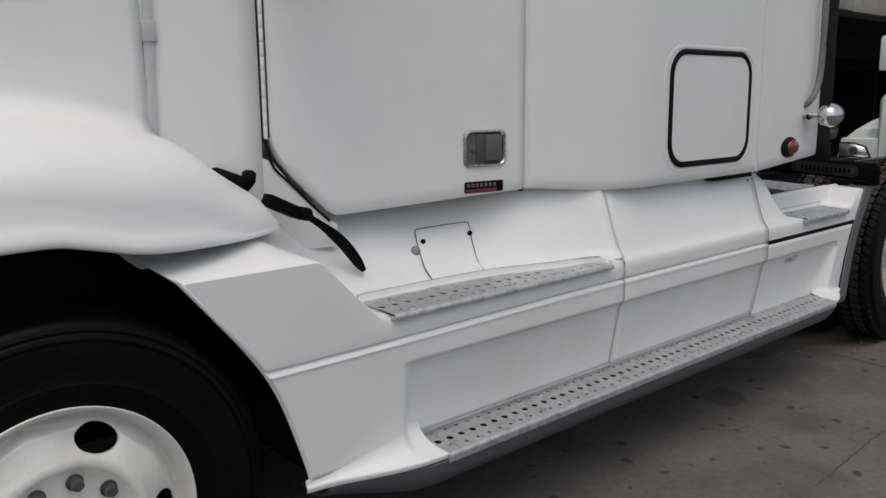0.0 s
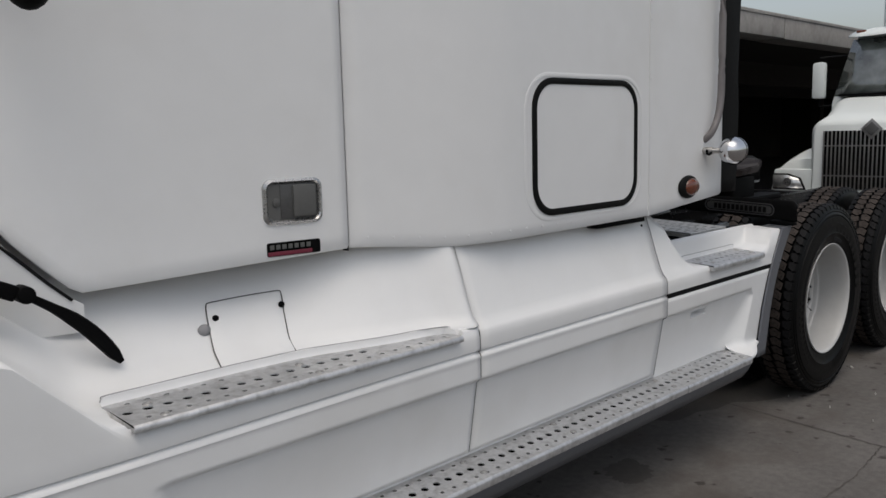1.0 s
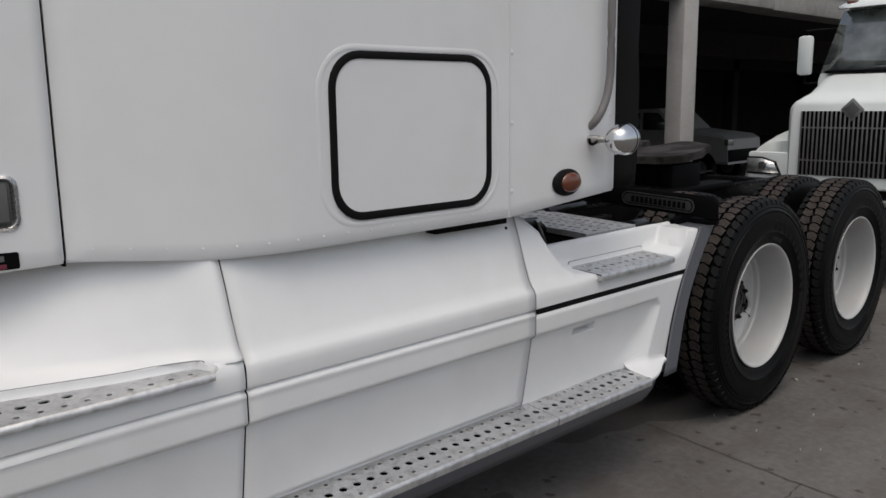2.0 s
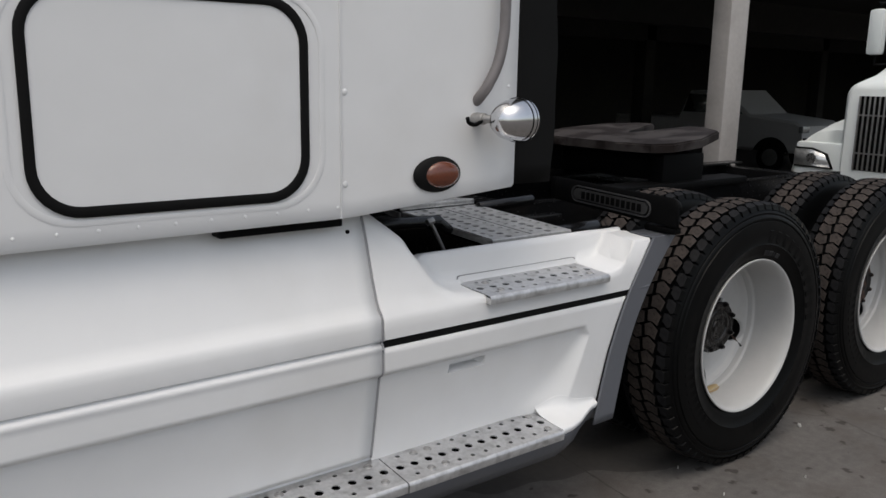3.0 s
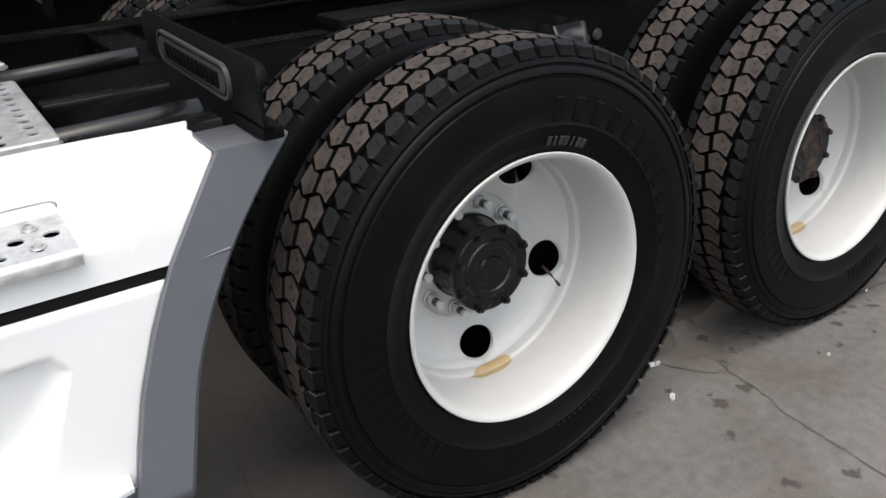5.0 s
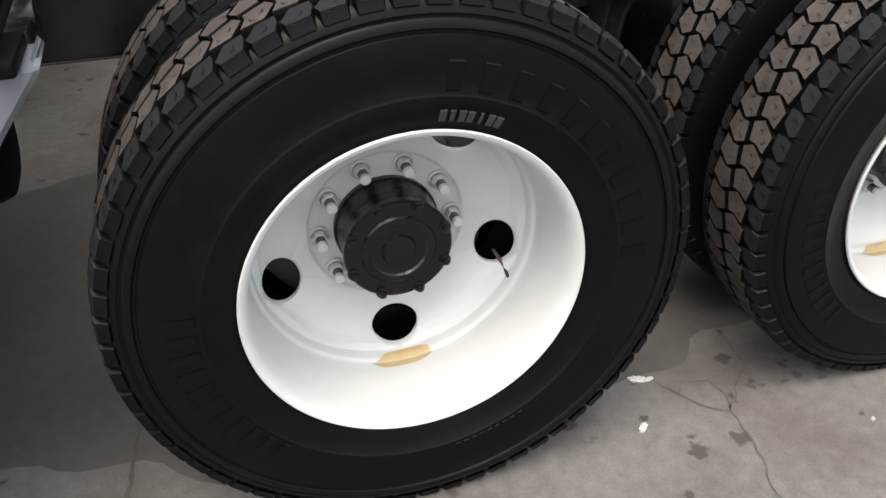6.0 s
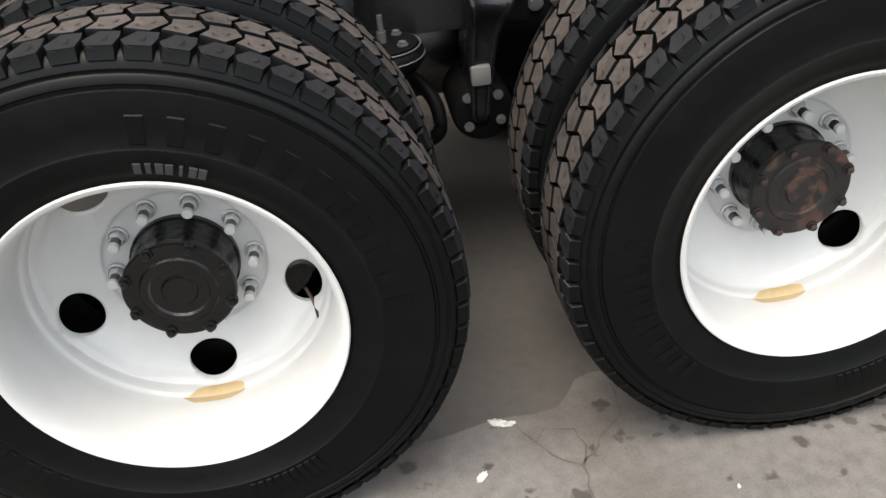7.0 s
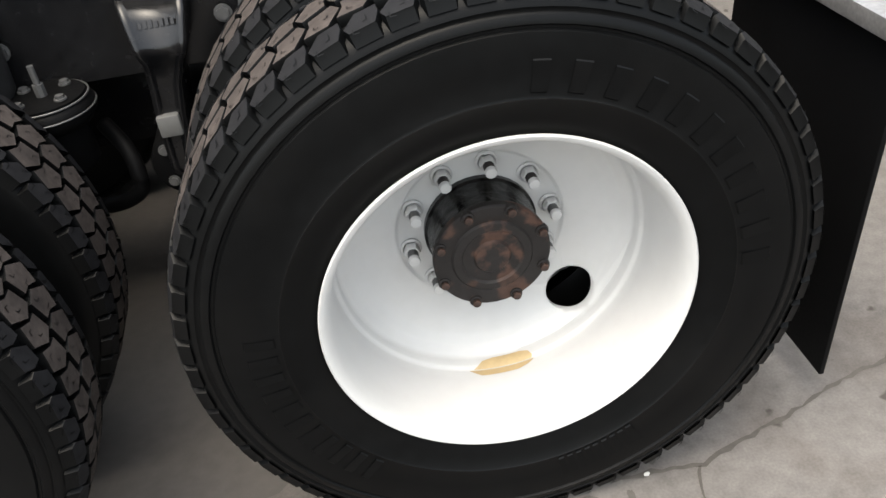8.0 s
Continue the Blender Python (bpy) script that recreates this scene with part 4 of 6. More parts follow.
for z in spread(1.486, 2.40, 0.05):
    lean = 0.03 * (z - 1.49)
    rows.append([(0.332 + lean, 1.99, z), (0.335 + lean, 1.972, z), (0.346 + lean, 1.965, z), (0.358 + lean, 1.964, z), (0.363 + lean, 2.0, z)])
v, f = grid(rows)
child("hood_seal", mesh_of("hood_seal", v, f, SEAL_GREY, angle=60), truck, "grey rubber seal between bonnet and cowl")
bm = bmesh.new()
box(bm, 0.338, 0.376, 1.958, 2.0, 1.768, 1.826, 0.004)
part("seal_clamp", bm, SEAL_GREY, truck, "grey joint sleeve on the bonnet seal")
bm = bmesh.new()
vs = [(0.508, 1.387), (0.520, 1.390), (0.56, 1.372), (0.592, 1.356), (0.593, 1.372), (0.604, 1.380), (0.613, 1.370), (0.610, 1.342), (0.582, 1.300), (0.55, 1.330), (0.512, 1.372)]
a = [bm.verts.new((x, 1.915 - 0.75 * (x - 0.52), z + 0.004)) for x, z in vs]
b = [bm.verts.new((x, 1.955 - 0.75 * (x - 0.52), z + 0.004)) for x, z in vs]
bm.faces.new(a), bm.faces.new(b[::-1])
for k in range(len(vs)):
    bm.faces.new((a[k], b[k], b[(k + 1) % len(vs)], a[(k + 1) % len(vs)]))
part("latch_hook", bm, PLASTIC, truck, "black hood latch hook")
bm = bmesh.new()
m = Matrix.Translation((0.672, 1.80, 1.27)) @ Matrix.Rotation(radians(26), 4, "Y")
box(bm, -0.06, 0.06, -0.018, 0.03, -0.020, 0.020, 0.006, m)
tube(bm, (0.745, 1.77, 1.24), (0.745, 1.83, 1.24), 0.022, 14, bevel=0.003)
strap = [(0.755, 1.785, 1.232), (0.80, 1.775, 1.195), (0.86, 1.77, 1.145), (0.915, 1.772, 1.085), (0.965, 1.78, 1.025)]
part("hood_latch", bm, PLASTIC, truck, "black rubber hood latch")
def flat_strap(points, widths, t):
    """A flat band along points in x and z, facing y."""
    pts, rows = [Vector(p) for p in points], []
    for k, p in enumerate(pts):
        d = (pts[min(k + 1, len(pts) - 1)] - pts[max(k - 1, 0)]).normalized()
        s = Vector((-d.z, 0, d.x)) * widths[k]
        rows.append([tuple(p + s * 0.8 + Vector((0, -t, 0))), tuple(p - s * 0.8 + Vector((0, -t, 0))), tuple(p - s), tuple(p - s + Vector((0, t, 0))), tuple(p + s + Vector((0, t, 0))), tuple(p + s), tuple(p + s * 0.8 + Vector((0, -t, 0)))])
    return grid(rows)


path = [Vector(strap[0]).lerp(Vector(strap[-1]), k / 10) + Vector((0.014, 0, 0.012)) * math.sin(math.pi * k / 10) for k in range(11)]
v, f = flat_strap(path, (0.010, 0.011, 0.012, 0.015, 0.018, 0.019, 0.020, 0.020, 0.019, 0.017, 0.008), 0.006)
child("latch_strap", mesh_of("latch_strap", v, f, PLASTIC, angle=40), truck, "flat black rubber latch strap hanging down")

MIRROR_AT = pose(0.755, 1.60, 2.04)
# unseen panels added to close the cab's far side against light
for name, dims, label in (("cab_roof", (0.30, 1.92, 1.72, 3.86, 2.98, 3.04), "unseen plain cab roof that blocks light"), ("cab_far_side", (0.22, 1.0, 3.80, 3.84, 1.16, 3.0), "unseen plain cab side on the far side"),
                          ("cab_floor", (0.30, 1.80, 1.93, 3.84, 1.215, 1.25), "unseen plain cab floor that blocks light"), ("far_fairing", (0.50, 4.20, 3.86, 3.90, 0.40, 1.25), "unseen plain fairing on the far side that blocks light"), ("firewall", (0.26, 0.30, 2.14, 3.80, 1.35, 2.98), "unseen plain firewall that blocks light")):
    bm = bmesh.new()
    box(bm, *dims, 0.008)
    part(name, bm, WHITE, truck, label)
# black blocks added to stop light and keep the arch dark
for name, dims, label in (("bonnet_light_block", (-1.15, 0.20, 2.30, 3.10, 0.62, 1.95), "unseen black block under the bonnet that stops light"), ("fairing_light_block", (0.75, 3.20, 2.0, 2.27, 0.42, 1.15), "unseen dark block added behind the side fairing against light"),
                          ("arch_dark_wall", (-1.0, 0.72, 2.10, 2.13, 0.55, 1.42), "added black wall for the dark of the wheel arch"), ("arch_dark_sheet", (0.66, 0.69, 1.66, 2.12, 0.42, 0.92), "added black sheet for the dark behind the steer wheel")):
    bm = bmesh.new()
    box(bm, *dims, 0.01)
    part(name, bm, PLASTIC, truck, label)
# unseen far half of the bonnet, added against leaking light
rows = []
for x in spread(-1.3, 0.308, 0.2):
    rows.append([(x, 2.75, 2.25), (x, 3.1, 2.22), (x, 3.35, 2.12), (x, 3.45, 1.9), (x, 3.5, 1.6), (x, 3.62, 1.5), (x, 3.85, 1.35), (x, 3.88, 1.22)])
v, f = grid(rows)
thick(child("hood", mesh_of("hood_far", v, [q[::-1] for q in f], WHITE, angle=60), truck, "unseen plain bonnet and wing on the far side"), 0.006, (0.0, 1.0, 0.6))

# foot of the black door mirror above the door
bm = bmesh.new()
made = bmesh.ops.create_uvsphere(bm, u_segments=20, v_segments=14, radius=1.0)["verts"]
bmesh.ops.transform(bm, matrix=MIRROR_AT @ Matrix.Diagonal((0.075, 0.06, 0.145, 1)), verts=made)
tube(bm, (0.755, 1.60, 2.10), (0.755, 1.865, 2.14), 0.018, 12)
part("door_mirror", bm, PLASTIC, truck, "black rounded foot of the door mirror")


# ---- wheels ----
TYRE_R = 0.560
tyre_profile = [(0.312, 0.016), (0.326, 0.004), (0.338, -0.001), (0.352, -0.007), (0.385, -0.014), (0.388, -0.017), (0.392, -0.015), (0.430, -0.018), (0.470, -0.0160), (0.484, -0.0142), (0.487, -0.0090), (0.491, -0.0090), (0.494, -0.0130),
                (0.506, -0.0112), (0.509, -0.0065), (0.513, -0.0060), (0.516, -0.0085), (0.523, -0.0060), (0.531, -0.0005), (0.5385, 0.007), (0.5425, 0.016), (0.5435, 0.03), (0.5435, 0.07), (0.544, 0.105), (0.5435, 0.14), (0.5435, 0.18),
                (0.5425, 0.194), (0.5385, 0.203), (0.531, 0.2105), (0.520, 0.2165), (0.488, 0.222), (0.430, 0.228), (0.385, 0.224), (0.340, 0.212), (0.312, 0.198)]
v, f = lathe(tyre_profile, 96)
TYRE_MESH = mesh_of("tyre", v, f, RUBBER, angle=50)


BLOCK = [(-2.0, 0.0335), (-3.3, 0.006), (-0.9, -0.0335), (3.3, -0.026), (2.1, 0.002), (2.2, 0.024)]
LUG = [(-3.0, 0.024), (-3.1, 0.004), (-2.2, -0.0125), (2.0, -0.0125), (2.6, -0.002), (0.4, 0.0235)]


def tread_blocks(name, n, seed):
    """Interlocking tread blocks round the tyre: two middle rows and a row of lugs over each shoulder. The far half is the near
    half turned end for end."""
    rnd = random.Random(seed)
    verts, faces, index = [], [], []
    pitch = 360.0 / n
    for row, (centre, phase, turned) in enumerate(((-0.094, 1.2, 1), (-0.031, 0.75, 1), (0.037, 1.75, -1), (0.094, 1.3, -1))):
        lug = row in (0, 3)
        for k in range(n):
            a0 = k * pitch + phase + rnd.uniform(-0.06, 0.06)
            top = TYRE_R + rnd.uniform(-0.0008, 0.0006)
            shape = [(u * turned, q * turned) for u, q in (LUG if lug else BLOCK)]
            base = len(verts)

            def put(u, q, depth):
                y = 0.105 + centre + q
                d = abs(y - 0.105)
                rr = top + depth - 0.0045 * (d / 0.1) ** 2 - max(0.0, d - 0.088) * 0.35
                a = radians(a0 + u)
                verts.append((rr * math.cos(a), y, rr * math.sin(a)))

            for depth, grow in ((-0.024, 1.0), (-0.0030, 0.985), (0.0, 0.945)):
                for u, q in shape:
                    if lug and depth < -0.01 and q * turned < -0.012:
                        # the lug's outer side runs down on to the shoulder
                        put(u, q - turned * 0.006, -0.017)
                    else:
                        put(u * grow, q * grow, depth)
            for lay in range(2):
                for j in range(6):
                    faces.append((base + lay * 6 + j, base + lay * 6 + (j + 1) % 6, base + lay * 6 + 6 + (j + 1) % 6, base + lay * 6 + 6 + j))
                    index.append(0)
            faces.append(tuple(base + 12 + j for j in range(6)))
            index.append(2 if lug else 1)
            # two small bent sipes in the crown of each block
            for u0, q0, t in ((-1.15, 0.006, turned), (1.25, -0.008, -turned)):
                for (ua, qa), (ub, qb) in (((u0 - 0.05, q0), (u0 + 0.05, q0 - turned * 0.009)), ((u0, q0 - turned * 0.009), (u0 + 0.75 * t, q0 - turned * 0.0105))):
                    b = len(verts)
                    across = abs(qa - qb) > 0.004
                    for u, q in ((ua, qa), (ub, qb), (ub + (0.16 if across else 0.0), qb + (0.0 if across else 0.0017)), (ua + (0.16 if across else 0.0), qa + (0.0 if across else 0.0017))):
                        put(turned * u, turned * q, 0.0005)
                    faces.append((b, b + 1, b + 2, b + 3))
                    index.append(0)
    return mesh_of(name, verts, faces, [RUBBER, TREAD, SHOULDER], index, angle=25)


TREAD_MESH = tread_blocks("tread", 64, 3)

# dished disc wheel: barrel, disc with five hand holes, mounting face
barrel = [(0.318, 0.014), (0.324, 0.006), (0.3285, 0.000), (0.3295, -0.004), (0.327, -0.007), (0.322, -0.006), (0.316, 0.000), (0.311, 0.012), (0.307, 0.030), (0.305, 0.06),
          (0.3035, 0.085), (0.302, 0.100), (0.3005, 0.118), (0.2997, 0.145), (0.2992, 0.164), (0.2975, 0.170), (0.2945, 0.1725), (0.2915, 0.178), (0.2905, 0.190), (0.288, 0.198)]


def disc_verts(r_in, r_out, depth, n_holes, start, hole_r, hole_at, sparse=False, shape=(1.0, 1.0)):
    """The part of the disc that has the hand holes. depth: a function of radius."""
    verts, faces = [], []
    m = 96
    halfw = radians(36) if sparse else math.pi / n_holes
    if sparse:
        # plain stretches of the disc between two opposite holes
        for a0 in (36, 216):
            rs = [hole_at + (q * (r_out - hole_at) if q > 0 else q * (hole_at - r_in)) for q in spread(-1, 1, 1 / 12)]
            rows = [[(r * math.cos(radians(start + a0 + 3 * k)), depth(r), r * math.sin(radians(start + a0 + 3 * k))) for r in rs] for k in range(37)]
            v, f = grid(rows)
            n = len(verts)
            verts += v
            faces += [tuple(i + n for i in q) for q in f]
    for h in range(n_holes):
        mid = radians(start + 360 / n_holes * h)
        base = len(verts)
        border, hole, ring = [], [], []
        for j in range(m):
            a = 2 * math.pi * j / m
            c, s = math.cos(a), math.sin(a)
            e = ((j + m // 8) % m) / (m // 4)
            u, q = ((1, 2 * e - 1), (1 - 2 * (e - 1), 1), (-1, 1 - 2 * (e - 2)), (2 * (e - 3) - 1, -1))[int(e)]
            border.append((mid + u * halfw, hole_at + (q * (r_out - hole_at) if q > 0 else q * (hole_at - r_in))))
            for lst, rr in ((ring, hole_r * 1.12), (hole, hole_r)):
                px, pz = hole_at + rr * s * shape[0], rr * c * shape[1]
                lst.append((mid + math.atan2(pz, px), math.hypot(px, pz)))
        for lst, extra in ((border, 0.0), (ring, 0.0), (hole, 0.004), (hole, 0.014)):
            verts += [(r * math.cos(a), depth(r) + extra, r * math.sin(a)) for a, r in lst]
        for lay in range(3):
            for j in range(m):
                a, b = base + lay * m + j, base + lay * m + (j + 1) % m
                faces.append((a, b, b + m, a + m))
    return verts, faces


def dish_depth(r):
    return along([(0.10, 0.262), (0.162, 0.262), (0.168, 0.259), (0.174, 0.2560), (0.19, 0.2515), (0.21, 0.245), (0.25, 0.229), (0.27, 0.217), (0.288, 0.198)], r)


def join_lists(parts):
    verts, faces = [], []
    for v, f in parts:
        n = len(verts)
        verts += list(v)
        faces += [tuple(i + n for i in q) for q in f]
    return verts, faces


def welded(name, parts, mat, angle=40):
    v, f = join_lists(parts)
    me = bpy.data.meshes.new(name)
    me.from_pydata(v, [], f)
    me.materials.append(mat)
    bm = bmesh.new()
    bm.from_mesh(me)
    bmesh.ops.remove_doubles(bm, verts=bm.verts, dist=0.0004)
    bmesh.ops.recalc_face_normals(bm, faces=bm.faces)
    soften(bm, angle)
    bm.to_mesh(me)
    bm.free()
    return me


lathe_inner = lathe([(0.098, 0.264), (0.150, 0.264), (0.160, 0.2635), (0.164, 0.2620), (0.167, 0.2580), (0.170, 0.2562), (0.174, 0.2560)], 120)
DISH_MESH = welded("wheel", [lathe(barrel, 120), disc_verts(0.174, 0.288, dish_depth, 5, 0, 0.0490, 0.2440, shape=(0.80, 1.06)), lathe_inner], RIM_WHITE)
TWO_HOLE_MESH = welded("wheel", [lathe(barrel, 120), disc_verts(0.174, 0.288, dish_depth, 2, 0, 0.0490, 0.2440, True, (0.80, 1.06)), lathe_inner], RIM_WHITE)
INNER_MESH = DISH_MESH.copy()
INNER_MESH.materials.clear()
INNER_MESH.materials.append(CUP)
cone = lambda r: along([(0.10, 0.0), (0.15, -0.006), (0.19, -0.012), (0.27, 0.018), (0.292, 0.05)], r)
front_barrel = [(0.318, 0.014), (0.324, 0.006), (0.3285, 0.000), (0.3295, -0.004), (0.327, -0.007), (0.322, -0.006), (0.316, 0.000), (0.309, 0.012), (0.303, 0.030), (0.298, 0.05), (0.292, cone(0.292))]
front_inner = lathe([(0.085, 0.0), (0.12, -0.002), (0.168, -0.004), (0.176, -0.010), (0.186, -0.012), (0.198, cone(0.198))], 120)
CONVEX_MESH = welded("wheel", [lathe(front_barrel, 120), disc_verts(0.198, 0.292, cone, 5, 0, 0.046, 0.245, shape=(0.80, 1.22)), front_inner], SILVER)

# hub: a greasy drum with a bolted cap
hub_profile = [(0.112, 0.264), (0.112, 0.252), (0.108, 0.248), (0.104, 0.215), (0.104, 0.176), (0.110, 0.172), (0.1115, 0.166), (0.1115, 0.156), (0.108, 0.152), (0.095, 0.151), (0.078, 0.154),
               (0.074, 0.150), (0.060, 0.149), (0.056, 0.153), (0.036, 0.154), (0.032, 0.149), (0.0, 0.149)]
v, f = lathe(hub_profile, 40)
HUB_MESH = mesh_of("hub", v, f, [GREASE, RUST], [0 if (k % 16) < 5 else 1 for k in range(len(f))], angle=35)
HUB_BLACK = mesh_of("hub", v, f, GREASE, angle=35)
bm = bmesh.new()
tube(bm, (0, 0.160, 0), (0, 0.147, 0), 0.0125, 10, bevel=0.002)
tube(bm, (0, 0.149, 0), (0, 0.138, 0), 0.0085, 8, bevel=0.002)
soften(bm)
CAP_BOLT = bpy.data.meshes.new("cap_bolt")
bm.to_mesh(CAP_BOLT)
CAP_BOLT.materials.append(GREASE)
bm.free()
CAP_BOLT_RUSTY = CAP_BOLT.copy()
CAP_BOLT_RUSTY.materials.clear()
CAP_BOLT_RUSTY.materials.append(RUST)


def stud_mesh(shank):
    """A wheel stud: flanged nut on the disc, threaded shank, white capped end."""
    v1, f1 = lathe([(0.0, 0.263), (0.0215, 0.262), (0.0215, 0.258), (0.018, 0.255)], 16)
    v2, f2 = lathe([(0.0165, 0.256), (0.0165, 0.243), (0.0145, 0.240), (0.0115, 0.240)], 6)
    v3, f3 = lathe([(0.0108, 0.242), (0.0108, 0.219)], 12)
    v4, f4 = lathe([(0.0118, 0.220), (0.0118, 0.214), (0.010, 0.211), (0.0, 0.211)], 12)
    verts, faces = join_lists([(v1, f1), (v2, f2), (v3, f3), (v4, f4)])
    idx = [0] * (len(f1) + len(f2)) + [1] * len(f3) + [0] * len(f4)
    return mesh_of("stud", verts, faces, [RIM_WHITE, shank], idx, angle=35)


STUD = stud_mesh(STUD_STEEL)
STUD_RUSTY = stud_mesh(RUST)


def sticker_mesh():
    """A tan paper sticker on the barrel, with a score along it."""
    rows = []
    for k, y in enumerate((0.150, 0.157, 0.165, 0.168, 0.173, 0.184, 0.190)):
        half = (0.13, 0.19, 0.235, 0.21, 0.20, 0.17, 0.10)[k]
        shift = (-0.02, 0.0, 0.0, 0.01, 0.03, 0.04, 0.05)[k]
        r = along([(p[1], p[0]) for p in barrel[2:]], y) - (0.0016 if k != 3 else 0.0004)
        rows.append([(r * math.sin(shift + half * s), y, -r * math.cos(shift + half * s)) for s in spread(-1, 1, 0.2)])
    v, f = grid(rows)
    n = len(rows[0]) - 1
    return mesh_of("sticker", v, f, [STICKER, LITTER], [1 if k // n == 2 else 0 for k in range(len(f))], angle=30)


STICKER_MESH = sticker_mesh()


def side_marks(name, words, r0, r1, mat=RUBBER):
    """Raised blank bars on the sidewall where the moulded lettering stands. words: (start degrees, list of bar widths in degrees, gap)."""
    verts, faces = [], []
    for start, widths, gap in words:
        a = start
        for w in widths:
            base = len(verts)
            for s in spread(0, 1, 0.34):
                ang = radians(a + w * s)
                for r, h in ((r0, 0.0), (r0 + 0.0025, 0.0021), (r1 - 0.0025, 0.0021), (r1, 0.0)):
                    y = along([(p[0], p[1]) for p in tyre_profile[:16]], r) - h
                    verts.append((r * math.cos(ang), y, r * math.sin(ang)))
            for i in range(3):
                for j in range(3):
                    p = base + i * 4 + j
                    faces.append((p, p + 4, p + 5, p + 1))
            a += w + gap
    return mesh_of(name, verts, faces, mat, angle=25)


MARKS = side_marks("sidewall_lettering", [(80, (3.4,) * 11, -11.3), (225, (2.4,) * 11, -7.6), (300, (1.6,) * 9, -4.2)], 0.400, 0.452)
SIZE_MARK = side_marks("size_lettering", [(82, (2.0, 1.4, 2.0, 2.0, 0.9, 2.0, 2.0), -4.4)], 0.343, 0.366, CHALK)


def make_wheel(x, y, z, spin, label, kind):
    """kind: outer, inner or front."""
    at = pose(x, y, z) @ Matrix.Scale(1.006 if kind != "front" else 1.0, 4)
    me = INNER_MESH if kind == "inner" else CONVEX_MESH if kind == "front" else TWO_HOLE_MESH if kind == "outer" and x > 6 else DISH_MESH
    w = child("wheel", me, truck, label, at @ Matrix.Rotation(radians(-spin), 4, "Y") if kind != "inner" else at @ pose(0, 0, 0, 0, 0, 180))
    turn_back = Matrix.Scale(1.010 if kind != "front" else 1.0, 4)
    child("tyre", TYRE_MESH, w, "black drive tyre with raised sidewall ribs", turn_back)
    if kind != "front":
        tagged(child("tread", TREAD_MESH, w, "dusty brown worn interlocking tread blocks", turn_back @ Matrix.Rotation(radians(spin), 4, "Y")), kind="stuff")
    if kind != "outer":
        return w
    tagged(child("sidewall_lettering", MARKS, w, "raised moulded lettering", Matrix.Rotation(radians(spin), 4, "Y")), kind="stuff")
    return w


for x, wy, hole, rusty in ((5.092, 1.486, 270.5, False), (6.411, 1.522, 313.2, True)):
    w = make_wheel(x, wy, 0.564, hole, "white painted dished outer wheel with two round hand holes" if rusty else "white painted dished outer wheel with five round hand holes", "outer")
    back = Matrix.Rotation(radians(hole), 4, "Y")
    child("hub", HUB_MESH if rusty else HUB_BLACK, w, "rusty drive hub with a bolted cap" if rusty else "greasy black drive hub with a bolted cap", back)
    for k in range(8):
        a = radians(45 * k + 22)
        child("cap_bolt", CAP_BOLT_RUSTY if rusty else CAP_BOLT, w, "", back @ Matrix.Translation((0.103 * math.cos(a), 0, 0.103 * math.sin(a))))
    for k in range(10):
        a = radians(36 * k + (8.7 if rusty else 1.1))
        child("stud", STUD_RUSTY if rusty and k in (1, 2, 3) else STUD, w, "rusty wheel stud" if rusty and k in (1, 2, 3) else "", back @ Matrix.Translation((0.1425 * math.cos(a), 0, 0.1425 * math.sin(a))))
    child("sticker", STICKER_MESH, w, "tan paper sticker on the rim barrel", back)
    if not rusty:
        child("size_lettering", SIZE_MARK, w, "chalk-white smudged size marking", back)
    bm = bmesh.new()
    sweep(bm, [(0.232, 0.240, -0.098), (0.246, 0.218, -0.122), (0.253, 0.190, -0.146)], 0.0042, 8)
    if not rusty:
        part("valve_stem", bm, RUST, w, "bent brown valve stem", back)
        for k, (a0, a1, rr) in enumerate(((-36, -52, 0.2985), (-40, -60, 0.2965), (-46, -58, 0.2930))):
            rnd = random.Random(k)
            rows = []
            for s in spread(0, 1, 0.06):
                a, y = radians(a0 + (a1 - a0) * s), along([(0.2930, 0.187), (0.2965, 0.174), (0.2985, 0.160)], rr) + rnd.uniform(-0.003, 0.003)
                rows.append([(( rr - 0.0015) * math.cos(a), y + d, (rr - 0.0015) * math.sin(a)) for d in (-0.0014, 0.0014)])
            v, f = grid(rows)
            child("scuff", mesh_of("scuff", v, f, SEAL_GREY), w, "grey scuff on the rim", back)
    make_wheel(x, 2.070, 0.564, 0, "inner twin wheel behind the outer one", "inner")
    make_wheel(x, 3.37, 0.564, 0, "inner twin wheel on the far side", "inner")
    make_wheel(x, 3.70, 0.564, 0, "outer twin wheel on the far side", "inner")
front = make_wheel(-0.11, 1.550, 0.553, 68, "silver painted steer wheel with round hand holes", "front")
for k in range(10):
    a = radians(36 * k + 12)
    bm = bmesh.new()
    p = Vector((0.1425 * math.cos(a), -0.003, 0.1425 * math.sin(a)))
    tube(bm, p, p + Vector((0, -0.006, 0)), 0.021, 16)
    tube(bm, p + Vector((0, -0.006, 0)), p + Vector((0, -0.030, 0)), 0.0165, 6, bevel=0.002)
    tube(bm, p + Vector((0, -0.030, 0)), p + Vector((0, -0.034, 0)), 0.010, 10)
    part("wheel_nut", bm, STUD_STEEL, front)
bm = bmesh.new()
tube(bm, (0, 0.02, 0), (0, -0.05, 0), 0.085, 32, 0.075, bevel=0.006)
part("hub_cap", bm, SILVER, front)
bm = bmesh.new()
a = radians(42 + 68)
m = Matrix.Translation((0.322 * math.cos(a), -0.008, 0.322 * math.sin(a))) @ Matrix.Rotation(-a, 4, "Y")
box(bm, -0.008, 0.006, -0.006, 0.006, -0.030, 0.030, 0.003, m)
